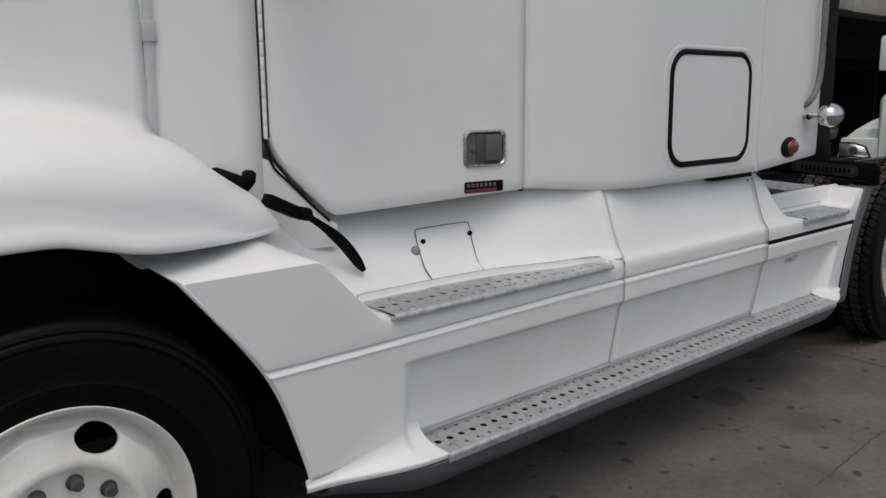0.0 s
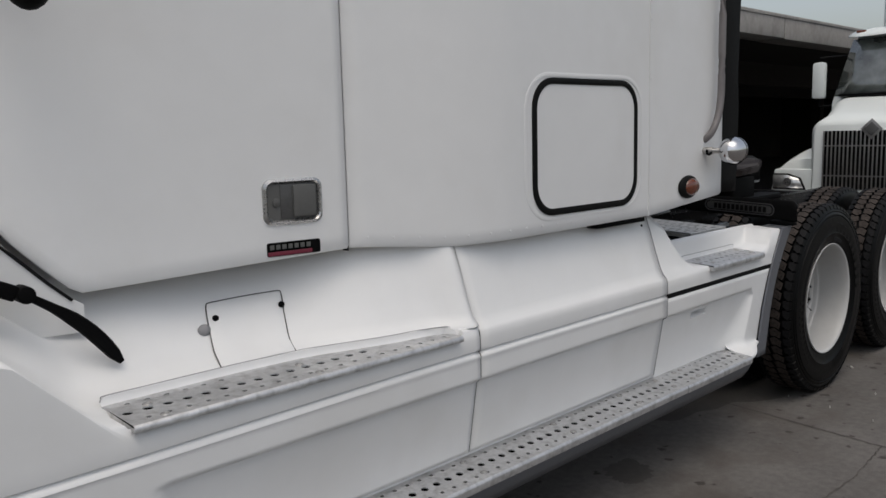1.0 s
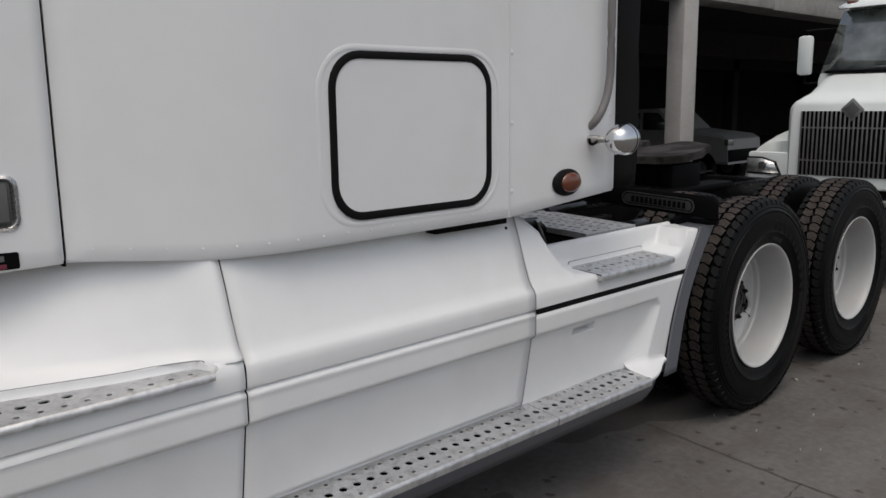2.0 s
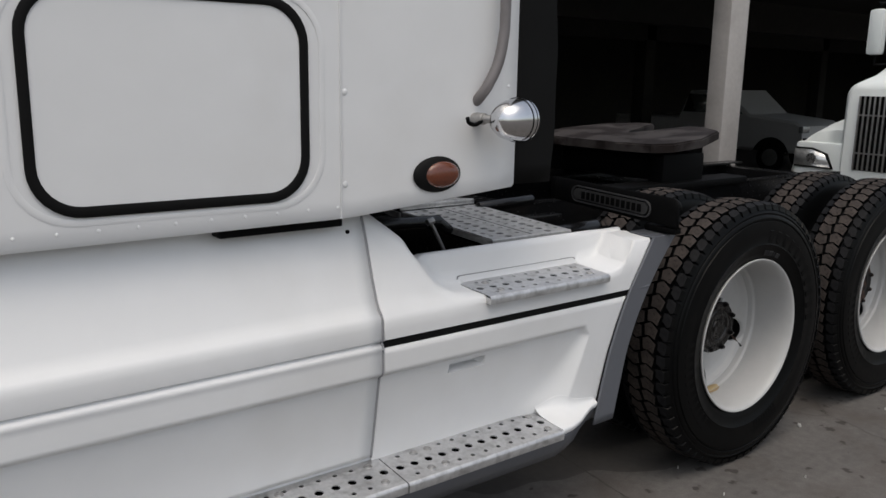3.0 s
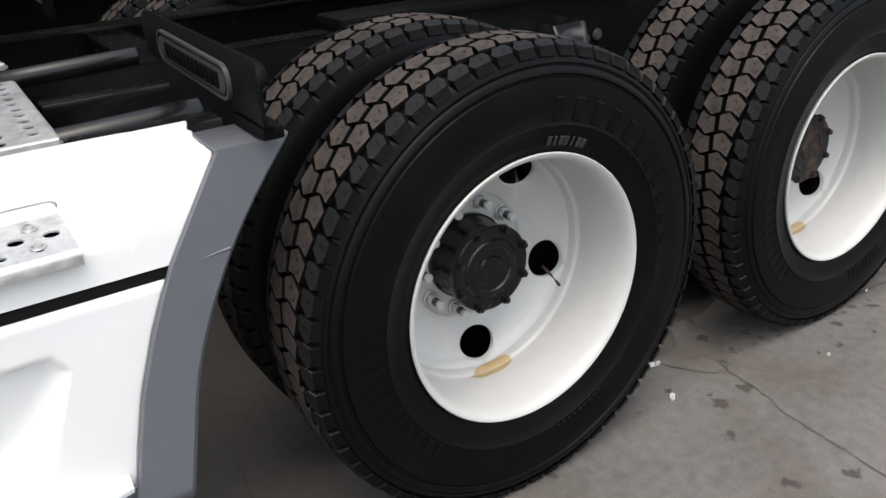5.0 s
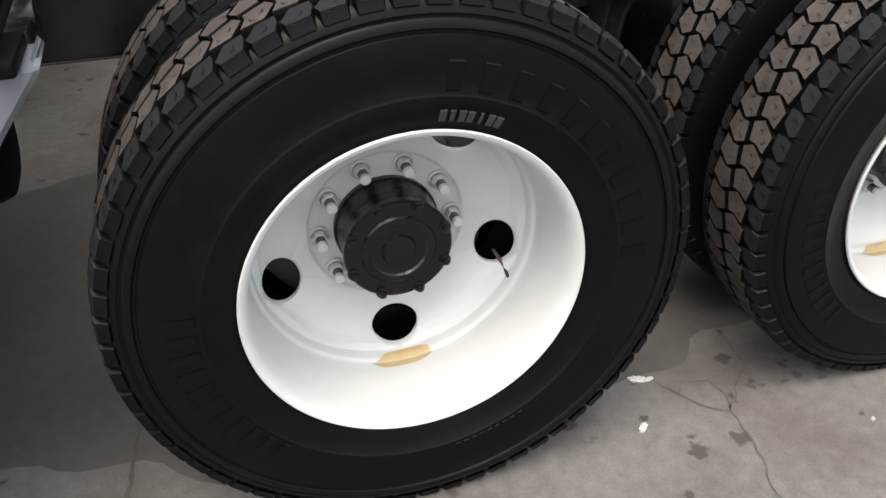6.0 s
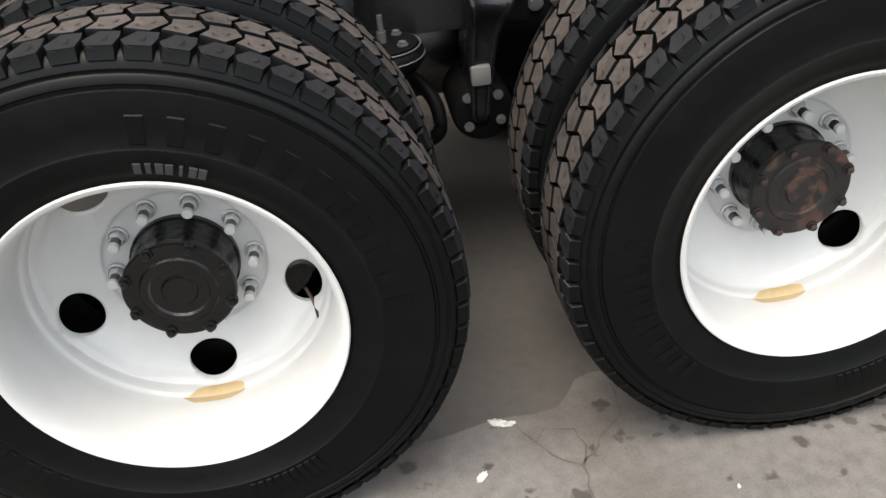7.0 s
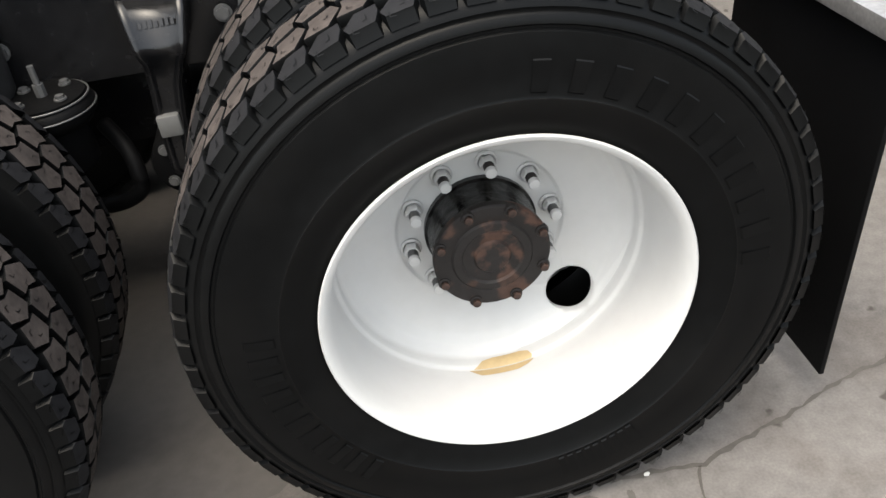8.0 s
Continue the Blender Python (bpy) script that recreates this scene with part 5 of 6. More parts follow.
part("balance_weight", bm, STEEL, front, "grey clip-on balance weight")
make_wheel(-0.11, 3.62, 0.553, 0, "steer wheel on the far side", "front")


# ---- chassis ----
def beam(name, x0, x1, y0, y1, z0, z1, label="", mat=None, bevel=0.004, m=None):
    bm = bmesh.new()
    box(bm, x0, x1, y0, y1, z0, z1, bevel, m)
    return part(name, bm, mat or BLACK, truck, label)


for y in (2.285, 3.085):
    bm = bmesh.new()
    s = 1 if y < 2.7 else -1
    box(bm, -0.6, 7.25, y, y + 0.009, 0.80, 1.06)
    box(bm, -0.6, 7.25, y, y + s * 0.09, 1.05, 1.06)
    box(bm, -0.6, 7.25, y, y + s * 0.09, 0.80, 0.81)
    part("frame_rail", bm, BLACK, truck, "black steel frame rail")
for x in (3.95, 4.55, 5.74, 7.1):
    beam("cross_member", x, x + 0.12, 2.29, 3.09, 0.83, 1.03, "black frame cross member")
# pipes and brackets in the gap behind the sleeper
bm = bmesh.new()
tube(bm, (3.32, 1.95, 1.118), (3.80, 1.95, 1.105), 0.022, 16, bevel=0.004)
tube(bm, (3.79, 1.95, 1.105), (3.845, 1.95, 1.062), 0.022, 16, bevel=0.004)
part("air_pipe", bm, BLACK, truck, "black pipe beside the frame")
bm = bmesh.new()
tube(bm, (3.36, 1.90, 0.80), (4.40, 1.90, 0.80), 0.125, 28, bevel=0.03)
part("air_tank", bm, PLASTIC, truck, "black air tank under the deck")
bm = bmesh.new()
tube(bm, (3.688, 1.85, 1.128), (3.800, 1.85, 0.93), 0.0065, 8)
tube(bm, (3.676, 1.85, 1.125), (3.700, 1.85, 1.131), 0.012, 8)
part("slanted_stay", bm, STEEL, truck, "thin slanted steel stay in the deck opening")
bm = bmesh.new()
tube(bm, (4.20, 2.22, 1.085), (4.50, 2.22, 1.095), 0.022, 14, bevel=0.003)
part("cross_pipe", bm, BLACK, truck, "black pipe end behind the deck plate")
bm = bmesh.new()
tube(bm, (4.20, 1.86, 1.02), (4.52, 1.86, 1.03), 0.03, 14, bevel=0.003)
part("cross_pipe", bm, BLACK, truck, "black pipe end behind the deck plate")
beam("fender_bracket", 4.25, 4.52, 1.72, 1.80, 1.01, 1.045, "black fender bracket")
beam("fender_bracket", 4.25, 4.52, 2.05, 2.11, 1.03, 1.055, "black fender bracket")
beam("battery_cover", 3.30, 3.80, 2.30, 3.0, 1.07, 1.12, "black cover over the frame", bevel=0.02)
# plastic half fender ahead of the drive wheel, with a blank oval nameplate
rows = []
for y in [1.447, 1.450, 1.456, 1.466, 1.48] + spread(1.50, 2.10, 0.03):
    lo = 1.087 + 0.05 * (y - 1.45)
    hi = 1.193 + 0.028 * (y - 1.45) - 0.035 * (1 - math.sqrt(1 - (max(0.0, 1.482 - y) / 0.035001) ** 2))
    rows.append([(4.515, y, lo - 0.006), (4.500, y, lo), (4.497, y, (lo + hi) / 2), (4.500, y, hi - 0.006), (4.506, y, hi), (4.52, y, hi - 0.004)])
v, f = grid(rows)
fender = thick(child("half_fender", mesh_of("half_fender", v, f, PLASTIC, angle=50), truck, "black plastic half fender ahead of the drive wheel"), -0.008)


def oval_ring(y0, y1, z0, z1, rim, x, mat, name, lift, label=""):
    r = (z1 - z0) / 2
    pts = rounded(y0, y1, z0, z1, r * 0.98, 8)
    ins = rounded(y0 + rim, y1 - rim, z0 + rim, z1 - rim, (r - rim) * 0.98, 8)
    n = len(pts)
    verts, faces = [], []
    for ps, h in ((pts, 0.004), (pts, -lift), (ins, -lift), (ins, 0.004)):
        verts += [(x + h, y, z + 0.045 * (y - 1.57)) for y, z in ps]
    for k in range(3):
        for j in range(n):
            faces.append((k * n + j, k * n + (j + 1) % n, (k + 1) * n + (j + 1) % n, (k + 1) * n + j))
    return child(name, mesh_of(name, verts, faces, mat, angle=40), fender, label)


PAD_GREY = material("name_plate_pad", (0.034, 0.0335, 0.034), 0.5, vary=0.15, scales=(20.0, 90.0), bump=0.1)
NAME_GREY = material("name_plate_grey", (0.040, 0.040, 0.042), 0.5, vary=0.12, bump=0.05)
oval_ring(1.568, 1.975, 1.106, 1.172, 0.005, 4.494, NAME_GREY, "nameplate_rim", 0.004, "raised oval nameplate rim")
pad = [(y, z + 0.045 * (y - 1.57)) for y, z in rounded(1.582, 1.961, 1.117, 1.161, 0.021, 8)]
verts = [(4.490, y, z) for y, z in pad] + [(4.498, y, z) for y, z in pad]
n = len(pad)
child("nameplate", mesh_of("nameplate", verts, [tuple(range(n))[::-1]] + [(k, (k + 1) % n, n + (k + 1) % n, n + k) for k in range(n)], PAD_GREY, angle=40), fender, "blank grey nameplate")
for k in range(12):
    bm = bmesh.new()
    y = 1.612 + 0.026 * k
    rise = 0.045 * (y - 1.57)
    box(bm, 4.486, 4.4905, y, y + 0.017, 1.124 + rise, 1.154 + rise, 0.002)
    part("nameplate_bar", bm, PLASTIC, fender)
far_fender = beam("half_fender", 4.505, 4.535, 3.43, 4.02, 1.04, 1.215, "black plastic half fender on the far side", PLASTIC, 0.01)
bm = bmesh.new()
box(bm, 4.499, 4.506, 3.47, 3.80, 1.095, 1.165, 0.003)
part("nameplate", bm, NAME_GREY, far_fender, "blank grey nameplate")
beam("fender_cap", 4.50, 4.54, 1.46, 1.60, 1.060, 1.084, "black fender edge", PLASTIC, 0.006)

# fifth wheel
bm = bmesh.new()
outline = [(5.36, 2.52), (5.38, 2.30), (5.46, 2.22), (5.66, 2.20), (5.94, 2.30), (6.04, 2.46), (6.04, 2.58), (5.72, 2.655), (5.66, 2.70), (5.72, 2.745), (6.04, 2.82), (6.04, 2.94), (5.94, 3.10), (5.66, 3.20), (5.46, 3.18), (5.38, 3.10), (5.36, 2.88)]
top = [bm.verts.new((x, y, 1.295 + 0.095 * (x - 5.36))) for x, y in outline]
low = [bm.verts.new((x, y, 1.250 + 0.095 * (x - 5.36))) for x, y in outline]
bm.faces.new(top), bm.faces.new(low[::-1])
for k in range(len(outline)):
    bm.faces.new((top[k], low[k], low[(k + 1) % len(outline)], top[(k + 1) % len(outline)]))
bmesh.ops.bevel(bm, geom=[e for e in bm.edges if all(v in top for v in e.verts)], offset=0.008, segments=2, affect="EDGES")
FIFTH = material("greasy_worn_steel", (0.042, 0.037, 0.036), 0.7, metal=0.0, spec=0.2, vary=0.35, scales=(4.0, 30.0), bump=0.15,
                 stain=(0.009, 0.0055, 0.005), stain_amount=0.9, stain_scale=4.5, stain_edge=(0.45, 0.54))
part("fifth_wheel_plate", bm, FIFTH, truck, "greasy worn fifth-wheel coupling plate")
for name, dims in (("fifth_wheel_pedestal", (5.46, 5.80, 2.28, 2.38, 1.06, 1.245, 0.02)), ("fifth_wheel_pedestal", (5.46, 5.80, 3.0, 3.10, 1.06, 1.245, 0.02)), ("fifth_wheel_body", (5.48, 5.92, 2.36, 3.04, 1.10, 1.235, 0.03)),
                   ("slide_rail", (5.05, 6.15, 2.24, 2.40, 1.06, 1.10, 0.01)), ("slide_rail", (5.05, 6.15, 3.0, 3.14, 1.06, 1.10, 0.01))):
    bm = bmesh.new()
    box(bm, *dims)
    part(name, bm, PLASTIC, truck, "black fifth-wheel mounting")

# axles and suspension
for x in (5.092, 6.411):
    bm = bmesh.new()
    tube(bm, (x, 1.9, 0.553), (x, 3.5, 0.553), 0.085, 20)
    made = bmesh.ops.create_uvsphere(bm, u_segments=20, v_segments=12, radius=0.23)["verts"]
    bmesh.ops.translate(bm, vec=(x, 2.69, 0.56), verts=made)
    part("drive_axle", bm, BLACK, truck, "black drive axle with a round housing")
    bm = bmesh.new()
    tube(bm, (x, 2.10, 0.553), (x, 2.28, 0.553), 0.205, 32, bevel=0.01)
    part("brake_drum", bm, BLACK, truck, "black brake drum")
    bm = bmesh.new()
    tube(bm, (x + 0.30, 2.22, 0.80), (x + 0.30, 2.22, 0.98), 0.12, 24, 0.13, bevel=0.03)
    part("air_spring", bm, DUSTY, truck, "black rubber air spring")
    bm = bmesh.new()
    tube(bm, (x - 0.33, 2.16, 0.66), (x - 0.14, 2.16, 0.66), 0.085, 24, bevel=0.02)
    tube(bm, (x - 0.245, 2.16, 0.66), (x - 0.225, 2.16, 0.66), 0.095, 24, bevel=0.004)
    part("brake_chamber", bm, DUSTY, truck, "black brake chamber")
beam("propshaft_guard", 5.25, 6.25, 2.55, 2.85, 0.50, 0.72, "black drive shaft between the axles", bevel=0.06)
# made-up box that keeps light off the ground between the wheels
beam("rail_light_block", 5.45, 6.10, 2.31, 3.07, 0.80, 1.02, "added black box between the frame rails that blocks light", bevel=0.05)
# equaliser hanger between the axles: a wide head that leans back, a ribbed arm below it
rows = []
for z, xa, xb, y in ((0.985, 5.775, 5.915, 2.206), (0.94, 5.780, 5.910, 2.186), (0.895, 5.788, 5.902, 2.160), (0.875, 5.792, 5.896, 2.158), (0.850, 5.794, 5.882, 2.180), (0.80, 5.790, 5.862, 2.186),
                     (0.74, 5.784, 5.850, 2.186), (0.66, 5.780, 5.840, 2.184), (0.60, 5.778, 5.834, 2.186), (0.565, 5.790, 5.824, 2.196)):
    e = 0.008
    rows.append([(xa, 2.36, z), (xa, y + e, z), (xa + 0.003, y + 0.002, z), (xa + e, y, z), (xa + 2 * e, y + 0.001, z), (xa + 2.5 * e, y + 0.006, z), (xb - 2.5 * e, y + 0.006, z), (xb - 2 * e, y + 0.001, z),
                 (xb - e, y, z), (xb - 0.003, y + 0.002, z), (xb, y + e, z), (xb, 2.36, z)])
v, f = grid(rows)
hanger = child("spring_hanger", mesh_of("spring_hanger", v, f, BLACK, angle=50), truck, "glossy black cast spring hanger between the axles")
thick(hanger, 0.006, (0.0, -1.0, 0.0))
bm = bmesh.new()
for k in range(7):
    box(bm, 5.812 + 0.011 * k, 5.819 + 0.011 * k, -0.0015, 0.002, -0.008, 0.008 if k % 3 else 0.004, 0.0, Matrix.Translation((0, 2.186, 0.935)) @ Matrix.Rotation(radians(-26), 4, "X"))
part("casting_mark", bm, BLACK, hanger, "raised blank casting marks")
bm = bmesh.new()
box(bm, 5.785, 5.835, 2.172, 2.20, 0.685, 0.735, 0.006)
part("hanger_pad", bm, CUP, hanger, "worn bright pad")
bm = bmesh.new()
tube(bm, (5.815, 2.20, 0.600), (5.815, 2.40, 0.600), 0.082, 28, bevel=0.015)
pivot = part("pivot_bush", bm, PLASTIC, truck, "black pivot bush with bolts")
for x, z in ((5.775, 0.645), (5.855, 0.645), (5.775, 0.565), (5.86, 0.575)):
    bolt(pivot, x, 2.200, z, 0.010, (0, -1, 0), STUD_STEEL)
bm = bmesh.new()
sweep(bm, [(5.64, 2.30, 0.69), (5.685, 2.24, 0.65), (5.70, 2.21, 0.60), (5.69, 2.21, 0.55), (5.62, 2.24, 0.51), (5.50, 2.28, 0.50)], 0.019, 12)
part("bent_pipe", bm, PLASTIC, truck, "bent black pipe beside the pivot")
for x, z in ((5.975, 0.905), (6.03, 0.915), (5.975, 0.845), (6.03, 0.855), (5.50, 0.9)):
    bolt(truck, x, 2.275, z, 0.015, (0, -1, 0), STUD_STEEL, "frame_bolt")
# air bag beside the hanger, with bright clamp rings and studs in its top plate
v, f = lathe([(0.0, -0.16), (0.060, -0.16), (0.068, -0.15), (0.068, -0.06), (0.085, -0.055), (0.100, -0.035), (0.100, -0.015), (0.090, -0.002), (0.086, 0.0), (0.086, 0.006), (0.0, 0.007)], 36)
air_bag = child("air_spring", mesh_of("air_spring", v, f, PLASTIC, angle=40), truck, "black rubber air spring with a bolted top plate", pose(5.575, 2.19, 0.815, 90))
for r, h in ((0.092, 0.001), (0.101, -0.022)):
    bm = bmesh.new()
    sweep(bm, [(r * math.cos(radians(a)), h, r * math.sin(radians(a))) for a in spread(0, 360, 12)], 0.0022, 6)
    part("clamp_ring", bm, STUD_STEEL, air_bag, "dull steel clamp ring")
for a in (40, 130, 220, 310):
    bolt(air_bag, 0.06 * math.cos(radians(a)), 0.008, 0.06 * math.sin(radians(a)), 0.010, (0, 1, 0), STUD_STEEL)
bm = bmesh.new()
tube(bm, (0.0, 0.008, 0.0), (0.0, 0.035, 0.0), 0.012, 8)
tube(bm, (0.0, 0.035, 0.0), (0.0, 0.075, 0.0), 0.007, 8)
part("air_fitting", bm, STUD_STEEL, air_bag)

# mudflap on its bracket
bm = bmesh.new()
m = Matrix.Translation((7.10, 0, 0)) @ Matrix.Rotation(radians(2), 4, "Y")
box(bm, -0.006, 0.006, 1.615, 2.20, 0.115, 0.90, 0.003, m)
part("mudflap", bm, PLASTIC, truck, "black rubber mudflap behind the rear wheel")
bm = bmesh.new()
box(bm, 7.085, 7.15, 1.54, 2.29, 0.885, 0.921, 0.004)
part("mudflap_bracket", bm, STEEL, truck, "steel mudflap bracket")


# ---- the other truck, nose towards the first one's tail ----
other = root("second_truck", 9.5, 2.27, "white conventional truck with a barred grille, parked behind", "truck")
CX, FX = 2.316, 8.60


def loft_block(name, sections, mat, parent, label="", angle=45, closed=True):
    """Sections along x: (x, half width, z low, z high, corner)."""
    rows = []
    for x, hw, z0, z1, r in sections:
        ring = rounded(CX - hw, CX + hw, z0, z1, min(r, (z1 - z0) / 2.01, hw / 1.01), 5)
        rows.append([(x, y, z) for y, z in ring] + [(x, ring[0][0], ring[0][1])])
    v, f = grid(rows)
    n = len(rows[0])
    faces = [q[::-1] for q in f]
    if closed:
        faces.append(tuple(range(n - 1)))
        faces.append(tuple(len(v) - n + k for k in range(n - 1))[::-1])
    return child(name, mesh_of(name, v, faces, mat, angle=angle), parent, label)


loft_block("bonnet", [(FX + 0.0, 0.57, 0.90, 1.66, 0.09), (FX + 0.05, 0.61, 0.88, 1.715, 0.13), (FX + 0.45, 0.66, 0.9, 1.80, 0.17), (FX + 1.0, 0.80, 0.95, 1.92, 0.20), (FX + 1.36, 0.90, 0.95, 1.985, 0.20)], PALE_WHITE, other, "white bonnet")
loft_block("cab", [(FX + 1.34, 0.90, 0.8, 2.0, 0.1), (FX + 1.66, 0.80, 0.8, 2.70, 0.14), (FX + 1.90, 0.84, 0.8, 2.80, 0.16), (FX + 2.9, 0.95, 0.8, 2.84, 0.16)], PALE_WHITE, other, "white cab")
loft_block("sleeper_roof", [(FX + 2.3, 0.62, 2.70, 2.9, 0.08), (FX + 2.5, 0.74, 2.70, 3.7, 0.2), (FX + 4.6, 0.98, 0.9, 3.75, 0.2)], PALE_WHITE, other, "white sleeper with a raised roof")
rows = []
for k in range(9):
    q = -1 + k / 4
    bow = 0.05 * q * q
    rows.append([(FX + 1.285 + bow + 0.30 * u, CX + q * (0.875 - 0.085 * u), 2.005 + 0.66 * u - 0.01 * q * q) for u in (0, 0.25, 0.5, 0.75, 1)])
v, f = grid(rows)
thick(child("windscreen", mesh_of("windscreen", v, f, SCREEN_REFLECTED, angle=60), other, "curved windscreen with reflections painted as blotches"), 0.01, (-1.0, 0.0, 0.4))
bm = bmesh.new()
box(bm, FX + 1.25, FX + 1.35, CX - 0.80, CX + 0.80, 1.985, 2.012, 0.005)
part("wiper_cowl", bm, PLASTIC, other)
rows = []
for k in range(13):
    q = -1 + k / 6
    bow = 0.12 * q * q
    y = CX + q * 0.80
    rows.append([(FX + 1.66 + bow * 0.5, y, 2.70), (FX + 1.40 + bow, y, 2.665), (FX + 1.385 + bow, y, 2.672), (FX + 1.40 + bow, y, 2.70), (FX + 1.55 + bow, y, 2.765 - 0.02 * q * q), (FX + 1.8, y, 2.80 - 0.03 * q * q)])
v, f = grid(rows)
thick(child("sun_visor", mesh_of("sun_visor", v, f, PALE_WHITE, angle=50), other, "white curved sun visor"), 0.008, (-0.6, 0.0, 1.0))
for k in range(5):
    bm = bmesh.new()
    y = CX + (k - 2) * 0.345
    x = FX + 1.475 + 0.12 * ((k - 2) * 0.43) ** 2
    box(bm, x, x + 0.09, y - 0.05, y + 0.05, 2.722, 2.757, 0.012)
    part("roof_marker", bm, AMBER, other, "amber roof marker lamp")
bm = bmesh.new()
tube(bm, (FX + 2.1, CX + 0.45, 2.78), (FX + 2.1, CX + 0.45, 2.87), 0.09, 16, bevel=0.01)
part("roof_vent", bm, PLASTIC, other, "black roof horn cover")
# grille: dark recess, chrome frame, bars
bm = bmesh.new()
box(bm, FX - 0.005, FX + 0.015, CX - 0.475, CX + 0.475, 0.995, 1.60)
grille = part("grille", bm, DARKGAP, other, "dark grille with thin chrome bars")
for k in range(24):
    bm = bmesh.new()
    y = CX - 0.465 + 0.93 * k / 23
    box(bm, FX - 0.022, FX - 0.006, y - 0.006, y + 0.006, 0.995, 1.60, 0.002)
    part("grille_bar", bm, STEEL, grille)
for z in (1.13, 1.44):
    bm = bmesh.new()
    box(bm, FX - 0.008, FX + 0.004, CX - 0.475, CX + 0.475, z, z + 0.012)
    part("grille_cross_bar", bm, STEEL, grille)
bm = bmesh.new()
box(bm, -0.012, 0.0, -0.075, 0.075, -0.075, 0.075, 0.004, Matrix.Translation((FX - 0.012, CX, 1.615)) @ Matrix.Rotation(radians(45), 4, "X"))
emblem = part("emblem", bm, STEEL, other, "plain diamond-shaped emblem")
bm = bmesh.new()
box(bm, -0.016, -0.011, -0.05, 0.05, -0.05, 0.05, 0.002, Matrix.Translation((FX - 0.012, CX, 1.615)) @ Matrix.Rotation(radians(45), 4, "X"))
part("emblem_field", bm, CUP, emblem)
for s in (1, -1):
    rows = []
    for u in spread(0, 1, 0.1):
        x = FX + 0.10 + 1.25 * u
        top = 1.12 + 0.22 * math.sin(math.pi * min(1, 0.16 + u * 0.75))
        yo = CX + s * (0.97 + 0.08 * math.sin(math.pi * min(1, 0.3 + u * 0.6)))
        yi = CX + s * 0.56
        lo = 0.92 if u < 0.25 else 0.92 + 0.14 * smooth_step(0.25, 0.5, u)
        ring = [(yi, top + 0.12)]
        for k in range(9):
            a = radians(90 * k / 8)
            ring.append((yi + (yo - yi) * math.sin(a) ** 0.9, lo + (top + 0.10 - lo) * math.cos(a) ** 0.7 if k < 8 else lo))
        rows.append([(x, y, z) for y, z in ring])
    nose = [[(FX + 0.03 + 0.07 * (k / 9) ** 0.5, y, z * 0.98 + 0.01) for k, (x, y, z) in enumerate(rows[0])]]
    chin = [[(FX + 0.06, y, 0.93) for x, y, z in rows[0]]]
    v, f = grid(chin + nose + rows)
    thick(child("wing", mesh_of("wing", v, f if s > 0 else [q[::-1] for q in f], PALE_WHITE, angle=60), other, "white front wing"), 0.01)
    bm = bmesh.new()
    box(bm, FX + 0.02, FX + 0.12, min(CX + s * 0.58, CX + s * 1.0), max(CX + s * 0.58, CX + s * 1.0), 0.88, 1.20, 0.03)
    part("wing_front", bm, PALE_WHITE, other)
    for name, grow, x, mat, label, parent2 in (("headlamp", 0.016, FX - 0.006, PLASTIC, "clear tapered headlamp in a dark surround", other), ("headlamp_lens", 0.0, FX - 0.014, LAMP_GLASS, "clear ribbed lens", None)):
        shape = [(0.66 - grow, 0.995 - grow), (1.0, 0.995 - grow), (1.0, 1.135 + grow), (0.84, 1.135 + grow), (0.72 - grow, 1.10 + grow * 0.5)]
        bm = bmesh.new()
        front = [bm.verts.new((x + 0.10 * max(0, q - 0.8), CX + s * q, z)) for q, z in shape]
        rear = [bm.verts.new((FX + 0.10, CX + s * q, z)) for q, z in shape]
        bm.faces.new(front if s < 0 else front[::-1])
        for k in range(5):
            bm.faces.new((front[k], front[(k + 1) % 5], rear[(k + 1) % 5], rear[k]))
        lamp2 = part(name, bm, mat, parent2 or lamp2, label)
        lamp2 = lamp2 if parent2 else lamp2.parent
    bm = bmesh.new()
    tube(bm, (FX - 0.020, CX + s * 0.83, 1.062), (FX - 0.010, CX + s * 0.83, 1.062), 0.046, 20, bevel=0.003)
    part("headlamp_bowl", bm, BEZEL, lamp2)
    # mirror on its arm
    my = CX + s * 1.06
    bm = bmesh.new()
    box(bm, FX + 1.30, FX + 1.40, my - 0.075, my + 0.075, 1.97, 2.40, 0.04)
    mirror = part("door_mirror", bm, PALE_WHITE, other, "white door mirror housing")
    bm = bmesh.new()
    sweep(bm, [(FX + 1.62, CX + s * 0.82, 2.47), (FX + 1.36, my - s * 0.03, 2.45), (FX + 1.36, my, 2.40), (FX + 1.36, my, 1.93), (FX + 1.36, my - s * 0.04, 1.88), (FX + 1.5, CX + s * 0.86, 1.90)], 0.012, 8)
    part("mirror_arm", bm, PLASTIC, other)
    for xx in (FX + 0.85, FX + 5.4):
        w2 = child("wheel", TYRE_MESH, other, "black tyre", pose(xx, CX - 1.15, 0.55) if s < 0 else pose(xx, CX + 1.15, 0.55, 0, 0, 180))
        child("rim", DISH_MESH, w2)
bm = bmesh.new()
box(bm, FX - 0.14, FX + 0.10, CX - 1.12, CX + 1.12, 0.46, 0.80, 0.04)
part("bumper", bm, CHROME, other, "chrome front bumper")
bm = bmesh.new()
box(bm, FX + 0.2, FX + 6.5, CX - 0.43, CX - 0.35, 0.75, 0.98)
box(bm, FX + 0.2, FX + 6.5, CX + 0.35, CX + 0.43, 0.75, 0.98)
box(bm, FX + 0.10, FX + 1.5, CX - 0.6, CX + 0.6, 0.6, 1.2)
part("chassis", bm, BLACK, other, "black chassis")

